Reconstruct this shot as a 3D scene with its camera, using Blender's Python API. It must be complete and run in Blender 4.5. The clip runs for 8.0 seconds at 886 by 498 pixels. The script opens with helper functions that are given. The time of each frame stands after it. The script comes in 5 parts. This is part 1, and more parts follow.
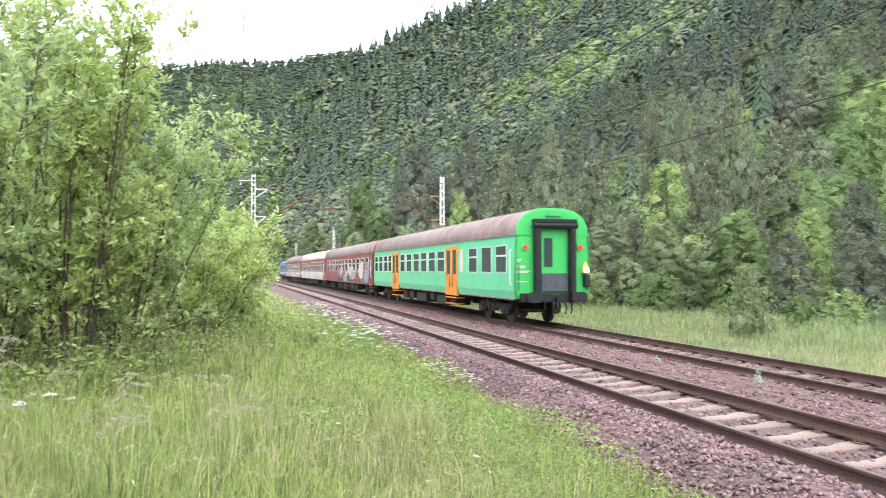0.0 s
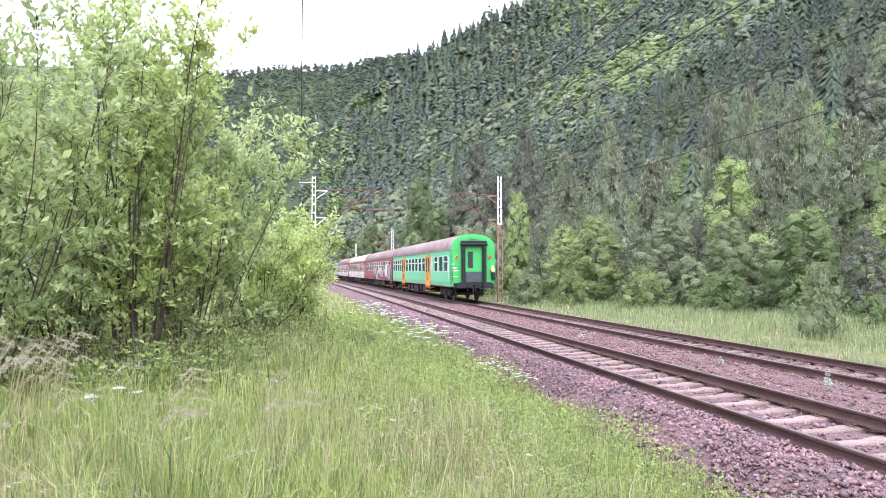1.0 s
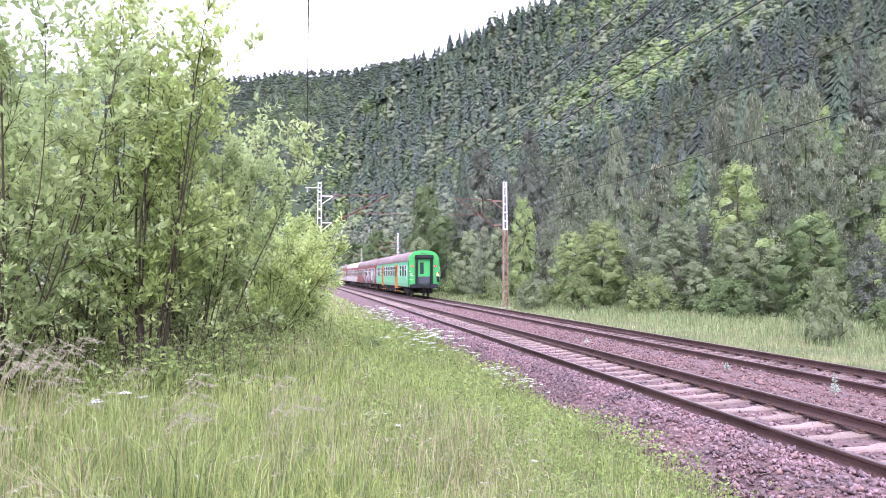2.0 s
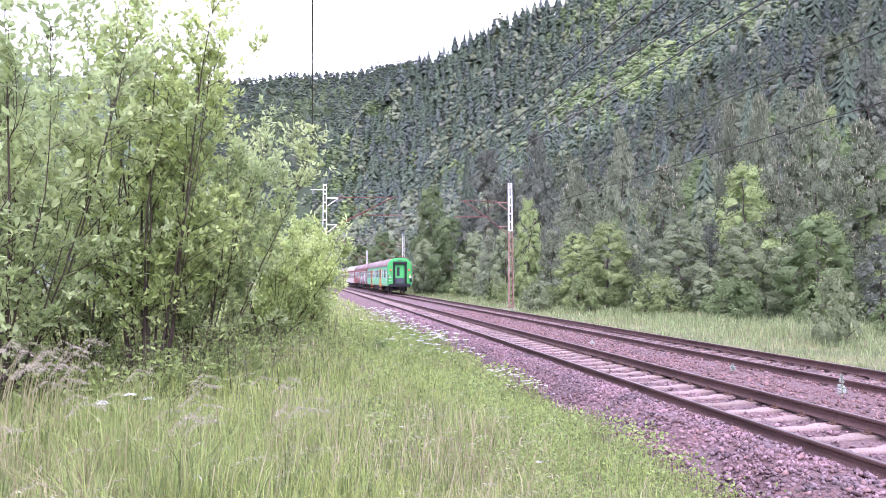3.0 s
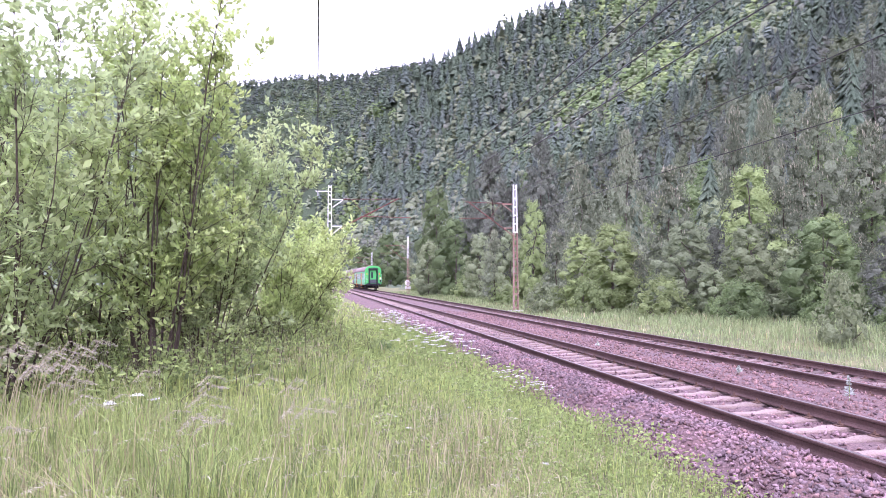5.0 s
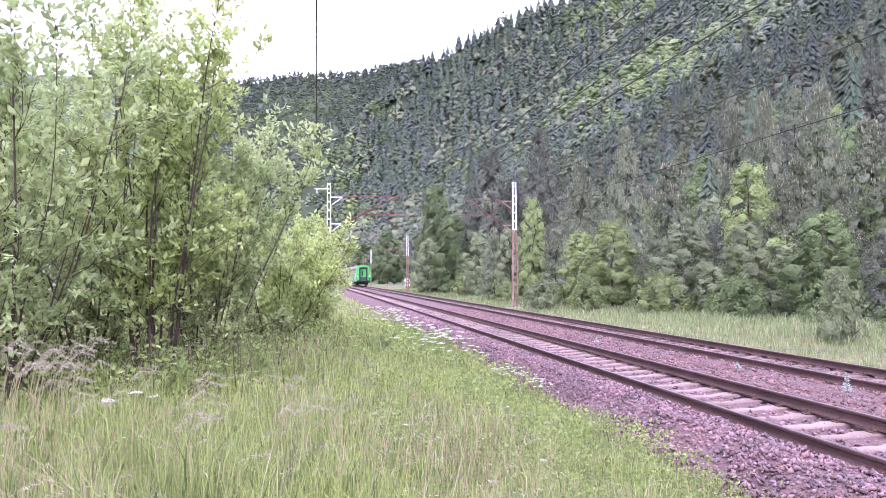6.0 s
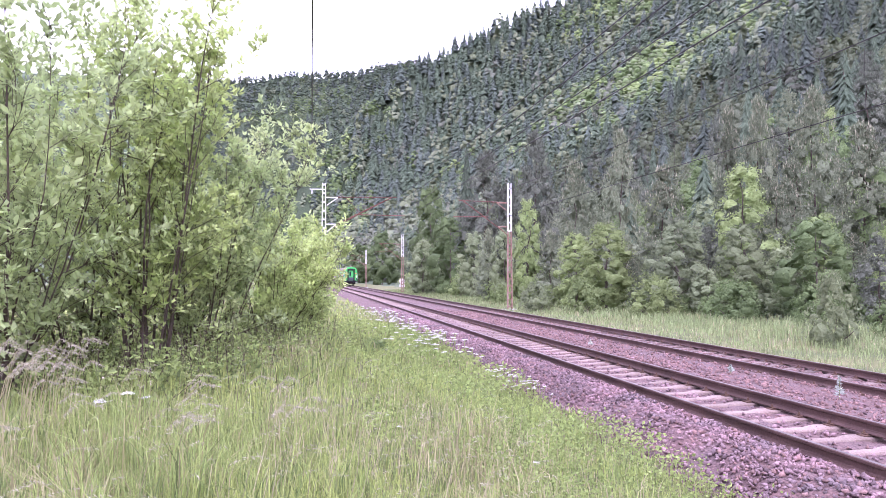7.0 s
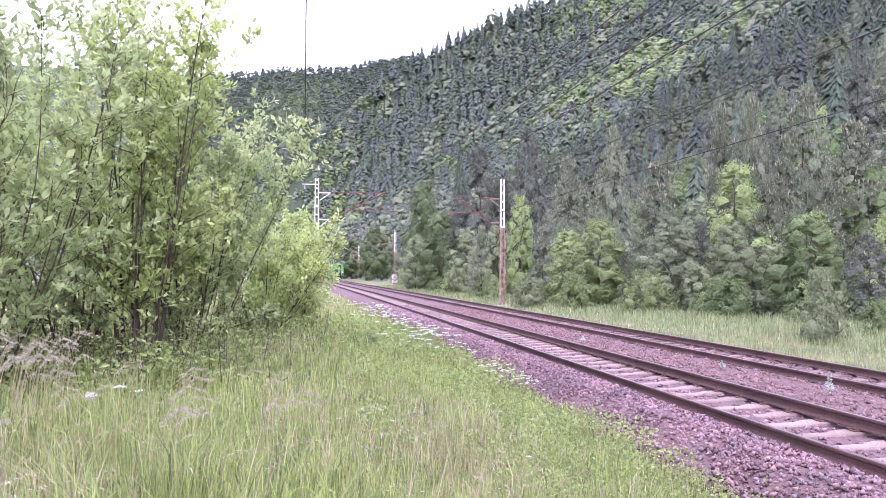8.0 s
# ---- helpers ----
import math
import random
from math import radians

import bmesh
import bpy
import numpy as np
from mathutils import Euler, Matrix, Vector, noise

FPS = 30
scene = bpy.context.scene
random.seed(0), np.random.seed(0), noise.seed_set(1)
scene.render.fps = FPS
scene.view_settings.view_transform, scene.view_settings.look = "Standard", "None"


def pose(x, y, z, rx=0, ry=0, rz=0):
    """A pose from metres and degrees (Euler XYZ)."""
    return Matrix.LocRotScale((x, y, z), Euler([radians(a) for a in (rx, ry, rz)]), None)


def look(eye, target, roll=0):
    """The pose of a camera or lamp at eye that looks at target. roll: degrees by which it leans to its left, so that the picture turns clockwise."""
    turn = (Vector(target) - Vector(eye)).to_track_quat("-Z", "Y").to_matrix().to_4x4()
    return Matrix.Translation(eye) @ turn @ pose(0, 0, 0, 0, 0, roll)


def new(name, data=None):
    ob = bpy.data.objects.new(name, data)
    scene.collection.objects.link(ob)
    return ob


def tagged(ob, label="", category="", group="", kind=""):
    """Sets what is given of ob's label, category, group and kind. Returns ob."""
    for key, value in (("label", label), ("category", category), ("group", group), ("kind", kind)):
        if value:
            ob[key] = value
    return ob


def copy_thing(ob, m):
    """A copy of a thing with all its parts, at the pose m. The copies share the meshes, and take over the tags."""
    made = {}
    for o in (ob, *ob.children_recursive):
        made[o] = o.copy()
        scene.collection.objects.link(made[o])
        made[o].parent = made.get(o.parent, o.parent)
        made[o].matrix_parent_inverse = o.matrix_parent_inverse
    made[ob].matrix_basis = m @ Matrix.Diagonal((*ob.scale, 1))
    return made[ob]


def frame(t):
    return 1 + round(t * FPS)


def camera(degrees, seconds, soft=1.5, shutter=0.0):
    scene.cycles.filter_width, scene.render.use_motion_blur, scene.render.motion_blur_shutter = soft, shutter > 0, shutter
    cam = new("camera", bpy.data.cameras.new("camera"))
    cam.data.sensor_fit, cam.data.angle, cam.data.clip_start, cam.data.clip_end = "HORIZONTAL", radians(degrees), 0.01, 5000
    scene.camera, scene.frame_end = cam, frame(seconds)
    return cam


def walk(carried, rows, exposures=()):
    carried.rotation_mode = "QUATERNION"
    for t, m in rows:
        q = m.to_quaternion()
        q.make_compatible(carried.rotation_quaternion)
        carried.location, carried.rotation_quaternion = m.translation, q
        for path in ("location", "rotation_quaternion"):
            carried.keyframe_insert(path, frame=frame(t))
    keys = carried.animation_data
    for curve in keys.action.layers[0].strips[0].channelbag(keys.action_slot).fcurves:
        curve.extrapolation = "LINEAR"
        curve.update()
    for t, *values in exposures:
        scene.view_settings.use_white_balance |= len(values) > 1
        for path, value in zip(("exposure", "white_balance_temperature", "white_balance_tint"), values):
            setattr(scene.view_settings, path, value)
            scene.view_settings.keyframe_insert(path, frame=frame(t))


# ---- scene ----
cam = camera(64.2, 8.0, soft=0.8, shutter=0.4)
walk(cam, [
    (0.0, pose(-0.076, 0.026, 1.889, 91.690, 0.042, -4.956)),
    (0.5, pose(-0.039, 0.045, 1.871, 91.479, -0.432, -1.356)),
    (1.0, pose(-0.017, 0.014, 1.866, 91.712, 0.161, -0.220)),
    (1.5, pose(-0.017, -0.002, 1.872, 91.960, 0.182, 0.124)),
    (3.0, pose(0.006, 0.004, 1.866, 92.260, 0.261, 0.676)),
    (3.5, pose(-0.004, 0.005, 1.866, 92.188, 0.316, 1.113)),
    (4.0, pose(-0.014, -0.002, 1.855, 92.092, 0.266, 0.941)),
    (4.5, pose(-0.015, 0.000, 1.862, 92.407, 0.196, 1.025)),
    (6.0, pose(0.004, -0.004, 1.855, 92.193, 0.316, 1.011)),
    (6.5, pose(0.025, 0.010, 1.870, 92.033, 0.366, 0.792)),
    (7.0, pose(0.014, -0.005, 1.867, 92.261, 0.020, 0.599)),
    (7.5, pose(-0.008, -0.014, 1.854, 92.034, -0.084, 0.080)),
    (8.0, pose(-0.000, 0.000, 1.850, 91.939, -0.204, -0.007)),
], exposures=[(0.0, 1.08, 6150, 10), (0.5, 1.12, 6000, 14), (1.0, 1.16, 5850, 24), (1.5, 1.16, 5750, 30), (3.0, 1.16, 5550, 41),
              (4.5, 1.16, 5560, 45), (6.0, 1.16, 5560, 46), (8.0, 1.16, 5560, 46)])

# ---- world and sun: a bright overcast sky ----
world = bpy.data.worlds.new("overcast_sky")
scene.world = world
world.use_nodes = True
wn, wl = world.node_tree.nodes, world.node_tree.links
sky = wn.new("ShaderNodeTexSky")
sky.sky_type, sky.sun_disc = "NISHITA", False
sky.sun_elevation, sky.sun_rotation = radians(47), radians(165)
bg = wn["Background"]
bg.inputs["Strength"].default_value = 0.10
cloud = wn.new("ShaderNodeBackground")
cloud.inputs["Color"].default_value = (0.97, 0.985, 1.0, 1)
cloud.inputs["Strength"].default_value = 2.15
wadd = wn.new("ShaderNodeMixShader")
wadd.inputs["Fac"].default_value = 0.85
wl.new(sky.outputs["Color"], bg.inputs["Color"])
wl.new(bg.outputs["Background"], wadd.inputs[1])
wl.new(cloud.outputs["Background"], wadd.inputs[2])
wl.new(wadd.outputs["Shader"], wn["World Output"].inputs["Surface"])

sun = new("sun", bpy.data.lights.new("sun", "SUN"))
sun.data.energy, sun.data.angle, sun.data.color = 1.1, radians(40), (1.0, 0.97, 0.93)
sun.matrix_world = look((14, -52, 58), (0, 0, 0))

# ---- materials ----
def material(name, col, rough=0.7, metal=0.0, vary=0.25, scale=6.0, bump=0.0, island=0.0, leaf=0.0, spec=0.3, fine=60.0, second=None, rand=0.0, ragged=0.0):
    """A node material: two scales of noise on the colour, an optional second tint, relief, random tint by island or object, light through leaves."""
    m = bpy.data.materials.new(name)
    m.use_nodes = True
    n, l = m.node_tree.nodes, m.node_tree.links
    b = n["Principled BSDF"]
    b.inputs["Roughness"].default_value = rough
    b.inputs["Metallic"].default_value = metal
    b.inputs["Specular IOR Level"].default_value = spec
    geo = n.new("ShaderNodeNewGeometry")
    tex = n.new("ShaderNodeTexCoord")
    where = geo.outputs["Position"] if leaf or island else tex.outputs["Object"]
    big = n.new("ShaderNodeTexNoise")
    big.inputs["Scale"].default_value, big.inputs["Detail"].default_value = scale, 4
    l.new(where, big.inputs["Vector"])
    small = n.new("ShaderNodeTexNoise")
    small.inputs["Scale"].default_value, small.inputs["Detail"].default_value = fine, 5
    l.new(where, small.inputs["Vector"])
    two = n.new("ShaderNodeMix")
    two.data_type = "RGBA"
    c2 = second or tuple(c * 0.7 for c in col)
    two.inputs["A"].default_value, two.inputs["B"].default_value = (*col, 1), (*c2, 1)
    ramp = n.new("ShaderNodeMapRange")
    ramp.inputs["From Min"].default_value, ramp.inputs["From Max"].default_value = 0.38, 0.65
    l.new(big.outputs["Fac"], ramp.inputs["Value"])
    l.new(ramp.outputs["Result"], two.inputs["Factor"])
    val = n.new("ShaderNodeMapRange")
    val.inputs["To Min"].default_value, val.inputs["To Max"].default_value = 1 - vary, 1 + vary
    val.inputs["From Min"].default_value, val.inputs["From Max"].default_value = 0.3, 0.7
    l.new(small.outputs["Fac"], val.inputs["Value"])
    hsv = n.new("ShaderNodeHueSaturation")
    l.new(two.outputs["Result"], hsv.inputs["Color"])
    value = val.outputs["Result"]
    for k, src in ((island, geo.outputs["Random Per Island"]), (rand, n.new("ShaderNodeObjectInfo").outputs["Random"])):
        if not k:
            continue
        ri = n.new("ShaderNodeMapRange")
        ri.inputs["To Min"].default_value, ri.inputs["To Max"].default_value = 1 - k, 1 + k
        l.new(src, ri.inputs["Value"])
        mul = n.new("ShaderNodeMath")
        mul.operation = "MULTIPLY"
        l.new(value, mul.inputs[0])
        l.new(ri.outputs["Result"], mul.inputs[1])
        value = mul.outputs["Value"]
    l.new(value, hsv.inputs["Value"])
    l.new(hsv.outputs["Color"], b.inputs["Base Color"])
    if bump:
        bp = n.new("ShaderNodeBump")
        bp.inputs["Strength"].default_value, bp.inputs["Distance"].default_value = bump, 0.02
        l.new(small.outputs["Fac"], bp.inputs["Height"])
        l.new(bp.outputs["Normal"], b.inputs["Normal"])
    if ragged:
        # foliage breaks up into sprays and gaps
        spray = n.new("ShaderNodeTexNoise")
        spray.inputs["Scale"].default_value, spray.inputs["Detail"].default_value = 6.5, 3
        l.new(where, spray.inputs["Vector"])
        gap = n.new("ShaderNodeMath")
        gap.operation = "GREATER_THAN"
        gap.inputs[1].default_value = ragged
        l.new(spray.outputs["Fac"], gap.inputs[0])
        l.new(gap.outputs["Value"], b.inputs["Alpha"])
        tuft = n.new("ShaderNodeBump")
        tuft.inputs["Strength"].default_value, tuft.inputs["Distance"].default_value = 0.8, 0.25
        l.new(spray.outputs["Fac"], tuft.inputs["Height"])
        l.new(tuft.outputs["Normal"], b.inputs["Normal"])
    if leaf:
        tr = n.new("ShaderNodeBsdfTranslucent")
        l.new(hsv.outputs["Color"], tr.inputs["Color"])
        mix = n.new("ShaderNodeMixShader")
        mix.inputs["Fac"].default_value = leaf
        if ragged:
            solid = n.new("ShaderNodeMath")
            solid.operation = "MULTIPLY"
            solid.inputs[1].default_value = leaf
            l.new(gap.outputs["Value"], solid.inputs[0])
            l.new(solid.outputs["Value"], mix.inputs["Fac"])
        l.new(b.outputs["BSDF"], mix.inputs[1])
        l.new(tr.outputs["BSDF"], mix.inputs[2])
        l.new(mix.outputs["Shader"], n["Material Output"].inputs["Surface"])
    return m


M_SOIL = material("meadow_soil", (0.085, 0.10, 0.04), 0.95, vary=0.35, scale=0.3, fine=9, bump=0.6, second=(0.17, 0.16, 0.07))
M_FLOOR = material("forest_floor", (0.072, 0.100, 0.054), 0.95, vary=0.4, scale=0.05, fine=1.2, bump=0.6)
M_BED = material("ballast_bed", (0.118, 0.070, 0.066), 0.95, vary=0.5, scale=2.0, fine=28, bump=1.0, second=(0.120, 0.082, 0.082))
M_STONE = material("ballast_stone", (0.225, 0.142, 0.148), 0.9, vary=0.2, scale=1.1, fine=50, island=0.45, second=(0.135, 0.10, 0.105))
M_STONE2 = material("ballast_stone_rusty", (0.205, 0.122, 0.112), 0.9, vary=0.2, scale=1.1, fine=50, island=0.4, second=(0.175, 0.11, 0.100))
M_RAIL = material("rusty_rail", (0.090, 0.050, 0.044), 0.75, 0.2, vary=0.25, scale=1.5, fine=40, bump=0.2)
M_RAILTOP = material("worn_rail_head", (0.17, 0.14, 0.135), 0.45, 0.6, vary=0.15, scale=2, fine=60)
M_SLEEPER = material("weathered_concrete_sleeper", (0.240, 0.182, 0.158), 0.92, vary=0.25, scale=2.5, fine=40, bump=0.4, second=(0.20, 0.145, 0.125), rand=0.2)
M_SLEEPER2 = material("stained_concrete_sleeper", (0.17, 0.125, 0.11), 0.95, vary=0.3, scale=2.5, fine=40, bump=0.4, second=(0.11, 0.08, 0.07), rand=0.3)
M_CLIP = material("rusty_clip", (0.12, 0.07, 0.05), 0.8, 0.3)
M_MASTW = material("white_mast_paint", (0.72, 0.72, 0.72), 0.6, vary=0.12, scale=3, second=(0.55, 0.53, 0.50))
M_MASTR = material("rusty_mast_steel", (0.26, 0.15, 0.11), 0.85, 0.1, vary=0.3, scale=3, second=(0.33, 0.24, 0.20))
M_WIRE = material("catenary_wire", (0.05, 0.045, 0.045), 0.6, 0.4)
M_RUSTWIRE = material("rusty_cantilever", (0.22, 0.10, 0.08), 0.8, 0.2)
M_INSUL = material("brown_insulator", (0.12, 0.06, 0.04), 0.3)
M_CONC = material("concrete", (0.42, 0.41, 0.39), 0.95, bump=0.3)

# ---- building helpers ----
class Shape:
    """Collects vertices and faces for one mesh."""

    def __init__(self):
        self.v, self.f, self.m = [], [], []

    def add(self, verts, faces, mat=0):
        k = len(self.v)
        self.v += [tuple(p) for p in verts]
        self.f += [tuple(i + k for i in f) for f in faces]
        self.m += [mat] * len(faces)
        return self

    def box(self, x0, y0, z0, x1, y1, z1, c=0.0, mat=0):
        """A box, with chamfered edges where c is given."""
        if c <= 0:
            vs = [(x, y, z) for z in (z0, z1) for y in (y0, y1) for x in (x0, x1)]
            return self.add(vs, [(0, 2, 3, 1), (4, 5, 7, 6), (0, 1, 5, 4), (2, 6, 7, 3), (0, 4, 6, 2), (1, 3, 7, 5)], mat)
        b = bmesh.new()
        bmesh.ops.create_cube(b, size=1)
        for v in b.verts:
            v.co = ((x0 + x1) / 2 + v.co.x * (x1 - x0), (y0 + y1) / 2 + v.co.y * (y1 - y0), (z0 + z1) / 2 + v.co.z * (z1 - z0))
        bmesh.ops.bevel(b, geom=b.edges[:], offset=c, segments=1, affect="EDGES")
        b.verts.index_update()
        self.add([v.co[:] for v in b.verts], [[v.index for v in f.verts] for f in b.faces], mat)
        b.free()
        return self

    def tube(self, pts, radii, sides=6, mat=0, caps=True):
        """A round bar along pts."""
        pts = [Vector(p) for p in pts]
        if not hasattr(radii, "__len__"):
            radii = [radii] * len(pts)
        vs, fs = [], []
        for i, p in enumerate(pts):
            d = (pts[min(i + 1, len(pts) - 1)] - pts[max(i - 1, 0)]).normalized()
            a = d.cross(Vector((0, 0, 1)) if abs(d.z) < 0.9 else Vector((1, 0, 0))).normalized()
            e = d.cross(a)
            for k in range(sides):
                w = 2 * math.pi * k / sides
                vs.append(p + (a * math.cos(w) + e * math.sin(w)) * radii[i])
        for i in range(len(pts) - 1):
            for k in range(sides):
                q = (k + 1) % sides
                fs.append((i * sides + k, i * sides + q, (i + 1) * sides + q, (i + 1) * sides + k))
        if caps:
            fs.append(tuple(range(sides)))
            fs.append(tuple((len(pts) - 1) * sides + k for k in reversed(range(sides))))
        return self.add(vs, fs, mat)

    def loft(self, rings, mat=0, closed=True, caps=True):
        """A skin over rings of equal numbers of points."""
        n = len(rings[0])
        fs = []
        for i in range(len(rings) - 1):
            for k in range(n if closed else n - 1):
                q = (k + 1) % n
                fs.append((i * n + k, i * n + q, (i + 1) * n + q, (i + 1) * n + k))
        if caps:
            fs.append(tuple(reversed(range(n))))
            fs.append(tuple((len(rings) - 1) * n + k for k in range(n)))
        return self.add([p for r in rings for p in r], fs, mat)

    def mesh(self, name, mats):
        me = bpy.data.meshes.new(name)
        me.from_pydata(self.v, [], self.f)
        for m in (mats if isinstance(mats, (list, tuple)) else [mats]):
            me.materials.append(m)
        me.polygons.foreach_set("material_index", self.m)
        b = bmesh.new()
        b.from_mesh(me)
        bmesh.ops.recalc_face_normals(b, faces=b.faces[:])
        b.to_mesh(me)
        b.free()
        me.update()
        return me


def part(name, shape, mats, parent=None, label="", smooth=False):
    """One mesh object, under a thing or a part where parent is given."""
    me = shape.mesh(name, mats) if isinstance(shape, Shape) else shape
    ob = new(name, me)
    if parent:
        ob.parent = parent
    if label:
        ob["label"] = label
    if smooth:
        me.polygons.foreach_set("use_smooth", [True] * len(me.polygons))
    return ob


def thing(name, label, category, m=None, group="", kind=""):
    ob = new(name)
    ob.empty_display_size = 0.2
    if m is not None:
        ob.matrix_basis = m
    return tagged(ob, label, category, group, kind)


def array_mesh(name, verts, quads, mats, mat_index=None, smooth=False):
    """A mesh from numpy arrays of vertices and of four-sided (or three-sided) faces."""
    me = bpy.data.meshes.new(name)
    nv, (nf, k) = len(verts), quads.shape
    me.vertices.add(nv)
    me.vertices.foreach_set("co", np.asarray(verts, np.float32).ravel())
    me.loops.add(nf * k)
    me.loops.foreach_set("vertex_index", quads.astype(np.int32).ravel())
    me.polygons.add(nf)
    me.polygons.foreach_set("loop_start", np.arange(0, nf * k, k, dtype=np.int32))
    for m in mats:
        me.materials.append(m)
    if mat_index is not None:
        me.polygons.foreach_set("material_index", np.asarray(mat_index, np.int32))
    if smooth:
        me.polygons.foreach_set("use_smooth", np.ones(nf, bool))
    me.update(calc_edges=True)
    return me


def unit(a):
    return a / np.maximum(np.linalg.norm(a, axis=1, keepdims=True), 1e-9)


def kites(base, way, side, length, width, fold=0.0, at=0.45):
    """Leaves: each a kite from base along way, as wide as width. Returns vertices and faces."""
    n = len(base)
    way, length, width = unit(way), np.reshape(length, (-1, 1)) * np.ones((n, 1)), np.reshape(width, (-1, 1)) * np.ones((n, 1))
    side = unit(side - way * np.sum(side * way, 1, keepdims=True))
    up = np.cross(way, side)
    mid = base + way * length * at
    v = np.stack([base, mid + side * width / 2 + up * fold * length, base + way * length, mid - side * width / 2 + up * fold * length], 1)
    return v.reshape(-1, 3), np.arange(4 * n).reshape(n, 4)


def rnd_unit(rng, n):
    return unit(rng.normal(size=(n, 3)))


# ---- the line of the railway ----
ARC = np.arange(-60.0, 620.0, 0.5)
_bend = np.where(ARC < 180, -0.000163 + 1e-6 * ARC, -0.0008)
_head = -0.198057 + np.concatenate([[0], np.cumsum((_bend[1:] + _bend[:-1]) / 2 * 0.5)])
_head = _head - np.interp(0, ARC, _head) - 0.198057
_lx = np.concatenate([[0], np.cumsum(np.sin(_head[:-1]) * 0.5)])
_ly = np.concatenate([[0], np.cumsum(np.cos(_head[:-1]) * 0.5)])
_lx = _lx - np.interp(0, ARC, _lx) + 6.506
_ly = _ly - np.interp(0, ARC, _ly)
FAR, DROP = 4.676, -0.169   # the farther track: its distance and its level against the nearer one


def line(s, off=0.0):
    """The place and heading (radians, to the right of +y) at s metres along the nearer track, off metres to its right."""
    h = np.interp(s, ARC, _head)
    return np.interp(s, ARC, _lx) + off * np.cos(h), np.interp(s, ARC, _ly) - off * np.sin(h), h


def offset(x, y):
    """Metres to the right of the nearer track's centre line, roughly square to it."""
    h = np.interp(y, _ly, _head)
    return (x - np.interp(y, _ly, _lx)) * np.cos(h)


def smooth(a, b, v):
    t = np.clip((v - a) / (b - a), 0, 1)
    return t * t * (3 - 2 * t)


RIDGE = np.array([(620, -400, 300), (560, 0, 320), (470, 330, 330), (300, 560, 312), (110, 650, 257), (0, 655, 214), (-62, 650, 173), (-112, 640, 118), (-165, 620, 55), (-205, 600, 0)], float)
RIDGE2 = np.array([(-1500, 900, 350), (-800, 1150, 359), (-400, 1250, 354), (-260, 1280, 371), (-105, 1290, 389), (200, 1300, 420), (800, 1300, 500)], float)


def dense(r, n=24):
    t = np.linspace(0, len(r) - 1, (len(r) - 1) * n + 1)
    return np.column_stack([np.interp(t, np.arange(len(r)), r[:, k]) for k in range(3)])


_r1, _r2 = dense(RIDGE), dense(RIDGE2)


def ridge_height(x, y, foot, r):
    d = np.hypot(x[..., None] - r[:, 0], y[..., None] - r[:, 1])
    i = d.argmin(-1)
    near = np.take_along_axis(d, i[..., None], -1)[..., 0]
    f = np.maximum(foot, 0)
    return r[i, 2] * (f / (f + near + 1e-6)) ** 1.18


def ground_z(x, y):
    x, y = np.asarray(x, float), np.asarray(y, float)
    o = offset(x, y)
    left = -0.42 + 0.55 * smooth(-2.2, -7.0, o) + 0.3 * smooth(-9, -20, o)
    right = -0.55 + 0.0 * o
    flat = np.where(o < 2, left, right) - 0.4 * smooth(-2.15, -1.8, o) * (1 - smooth(6.6, 7.0, o))
    flat = flat + 0.05 * np.sin(x * 0.9 + 0.4 * y) * np.sin(y * 0.7) * smooth(2.2, 4.0, np.abs(o + 0) * (o < 0) + (o - 4.7) * (o > 0))
    hill = np.maximum(ridge_height(x, y, o - 36 + 6 * np.sin(y * 0.021), _r1), ridge_height(x, y, y - 720 + 0.2 * x, _r2))
    hill = hill * (1 + (0.05 * (hill < 90) * (1 - hill / 90) + 0.008) * np.sin(x * 0.03 + 1) * np.sin(y * 0.023))
    west = np.maximum(-o - 120, 0) * 0.35
    return flat + np.maximum(hill, np.minimum(west, 200))

# ---- ground, track bed, rails ----
def axis(lo, hi, fine_lo, fine_hi, step, grow=1.22):
    mid = list(np.arange(fine_lo, fine_hi + step, step))
    s, a = step, fine_lo
    while a > lo:
        s = min(s * grow, 22 if a > -420 else 250)
        a -= s
        mid.insert(0, a)
    s, a = step, mid[-1]
    while a < hi:
        s = min(s * grow, 22 if a < 1400 else 150)
        a += s
        mid.append(a)
    return np.array(mid)


def build_ground():
    gx, gy = axis(-2500, 2500, -16, 34, 0.5), axis(-2500, 2500, -4, 80, 0.7)
    X, Y = np.meshgrid(gx, gy)
    Z = ground_z(X, Y)
    n, m = len(gx), len(gy)
    v = np.column_stack([X.ravel(), Y.ravel(), Z.ravel()])
    i = (np.arange(m - 1)[:, None] * n + np.arange(n - 1)).ravel()
    q = np.column_stack([i, i + 1, i + n + 1, i + n])
    c = v[q].mean(1)
    wood = ((offset(c[:, 0], c[:, 1]) > 17) | (c[:, 1] > 400) | (offset(c[:, 0], c[:, 1]) < -60)).astype(int)
    g = new("ground", array_mesh("ground", v, q, [M_SOIL, M_FLOOR], wood, True))
    tagged(g, "grassy valley ground rising to a wooded hillside", "ground", kind="structure")


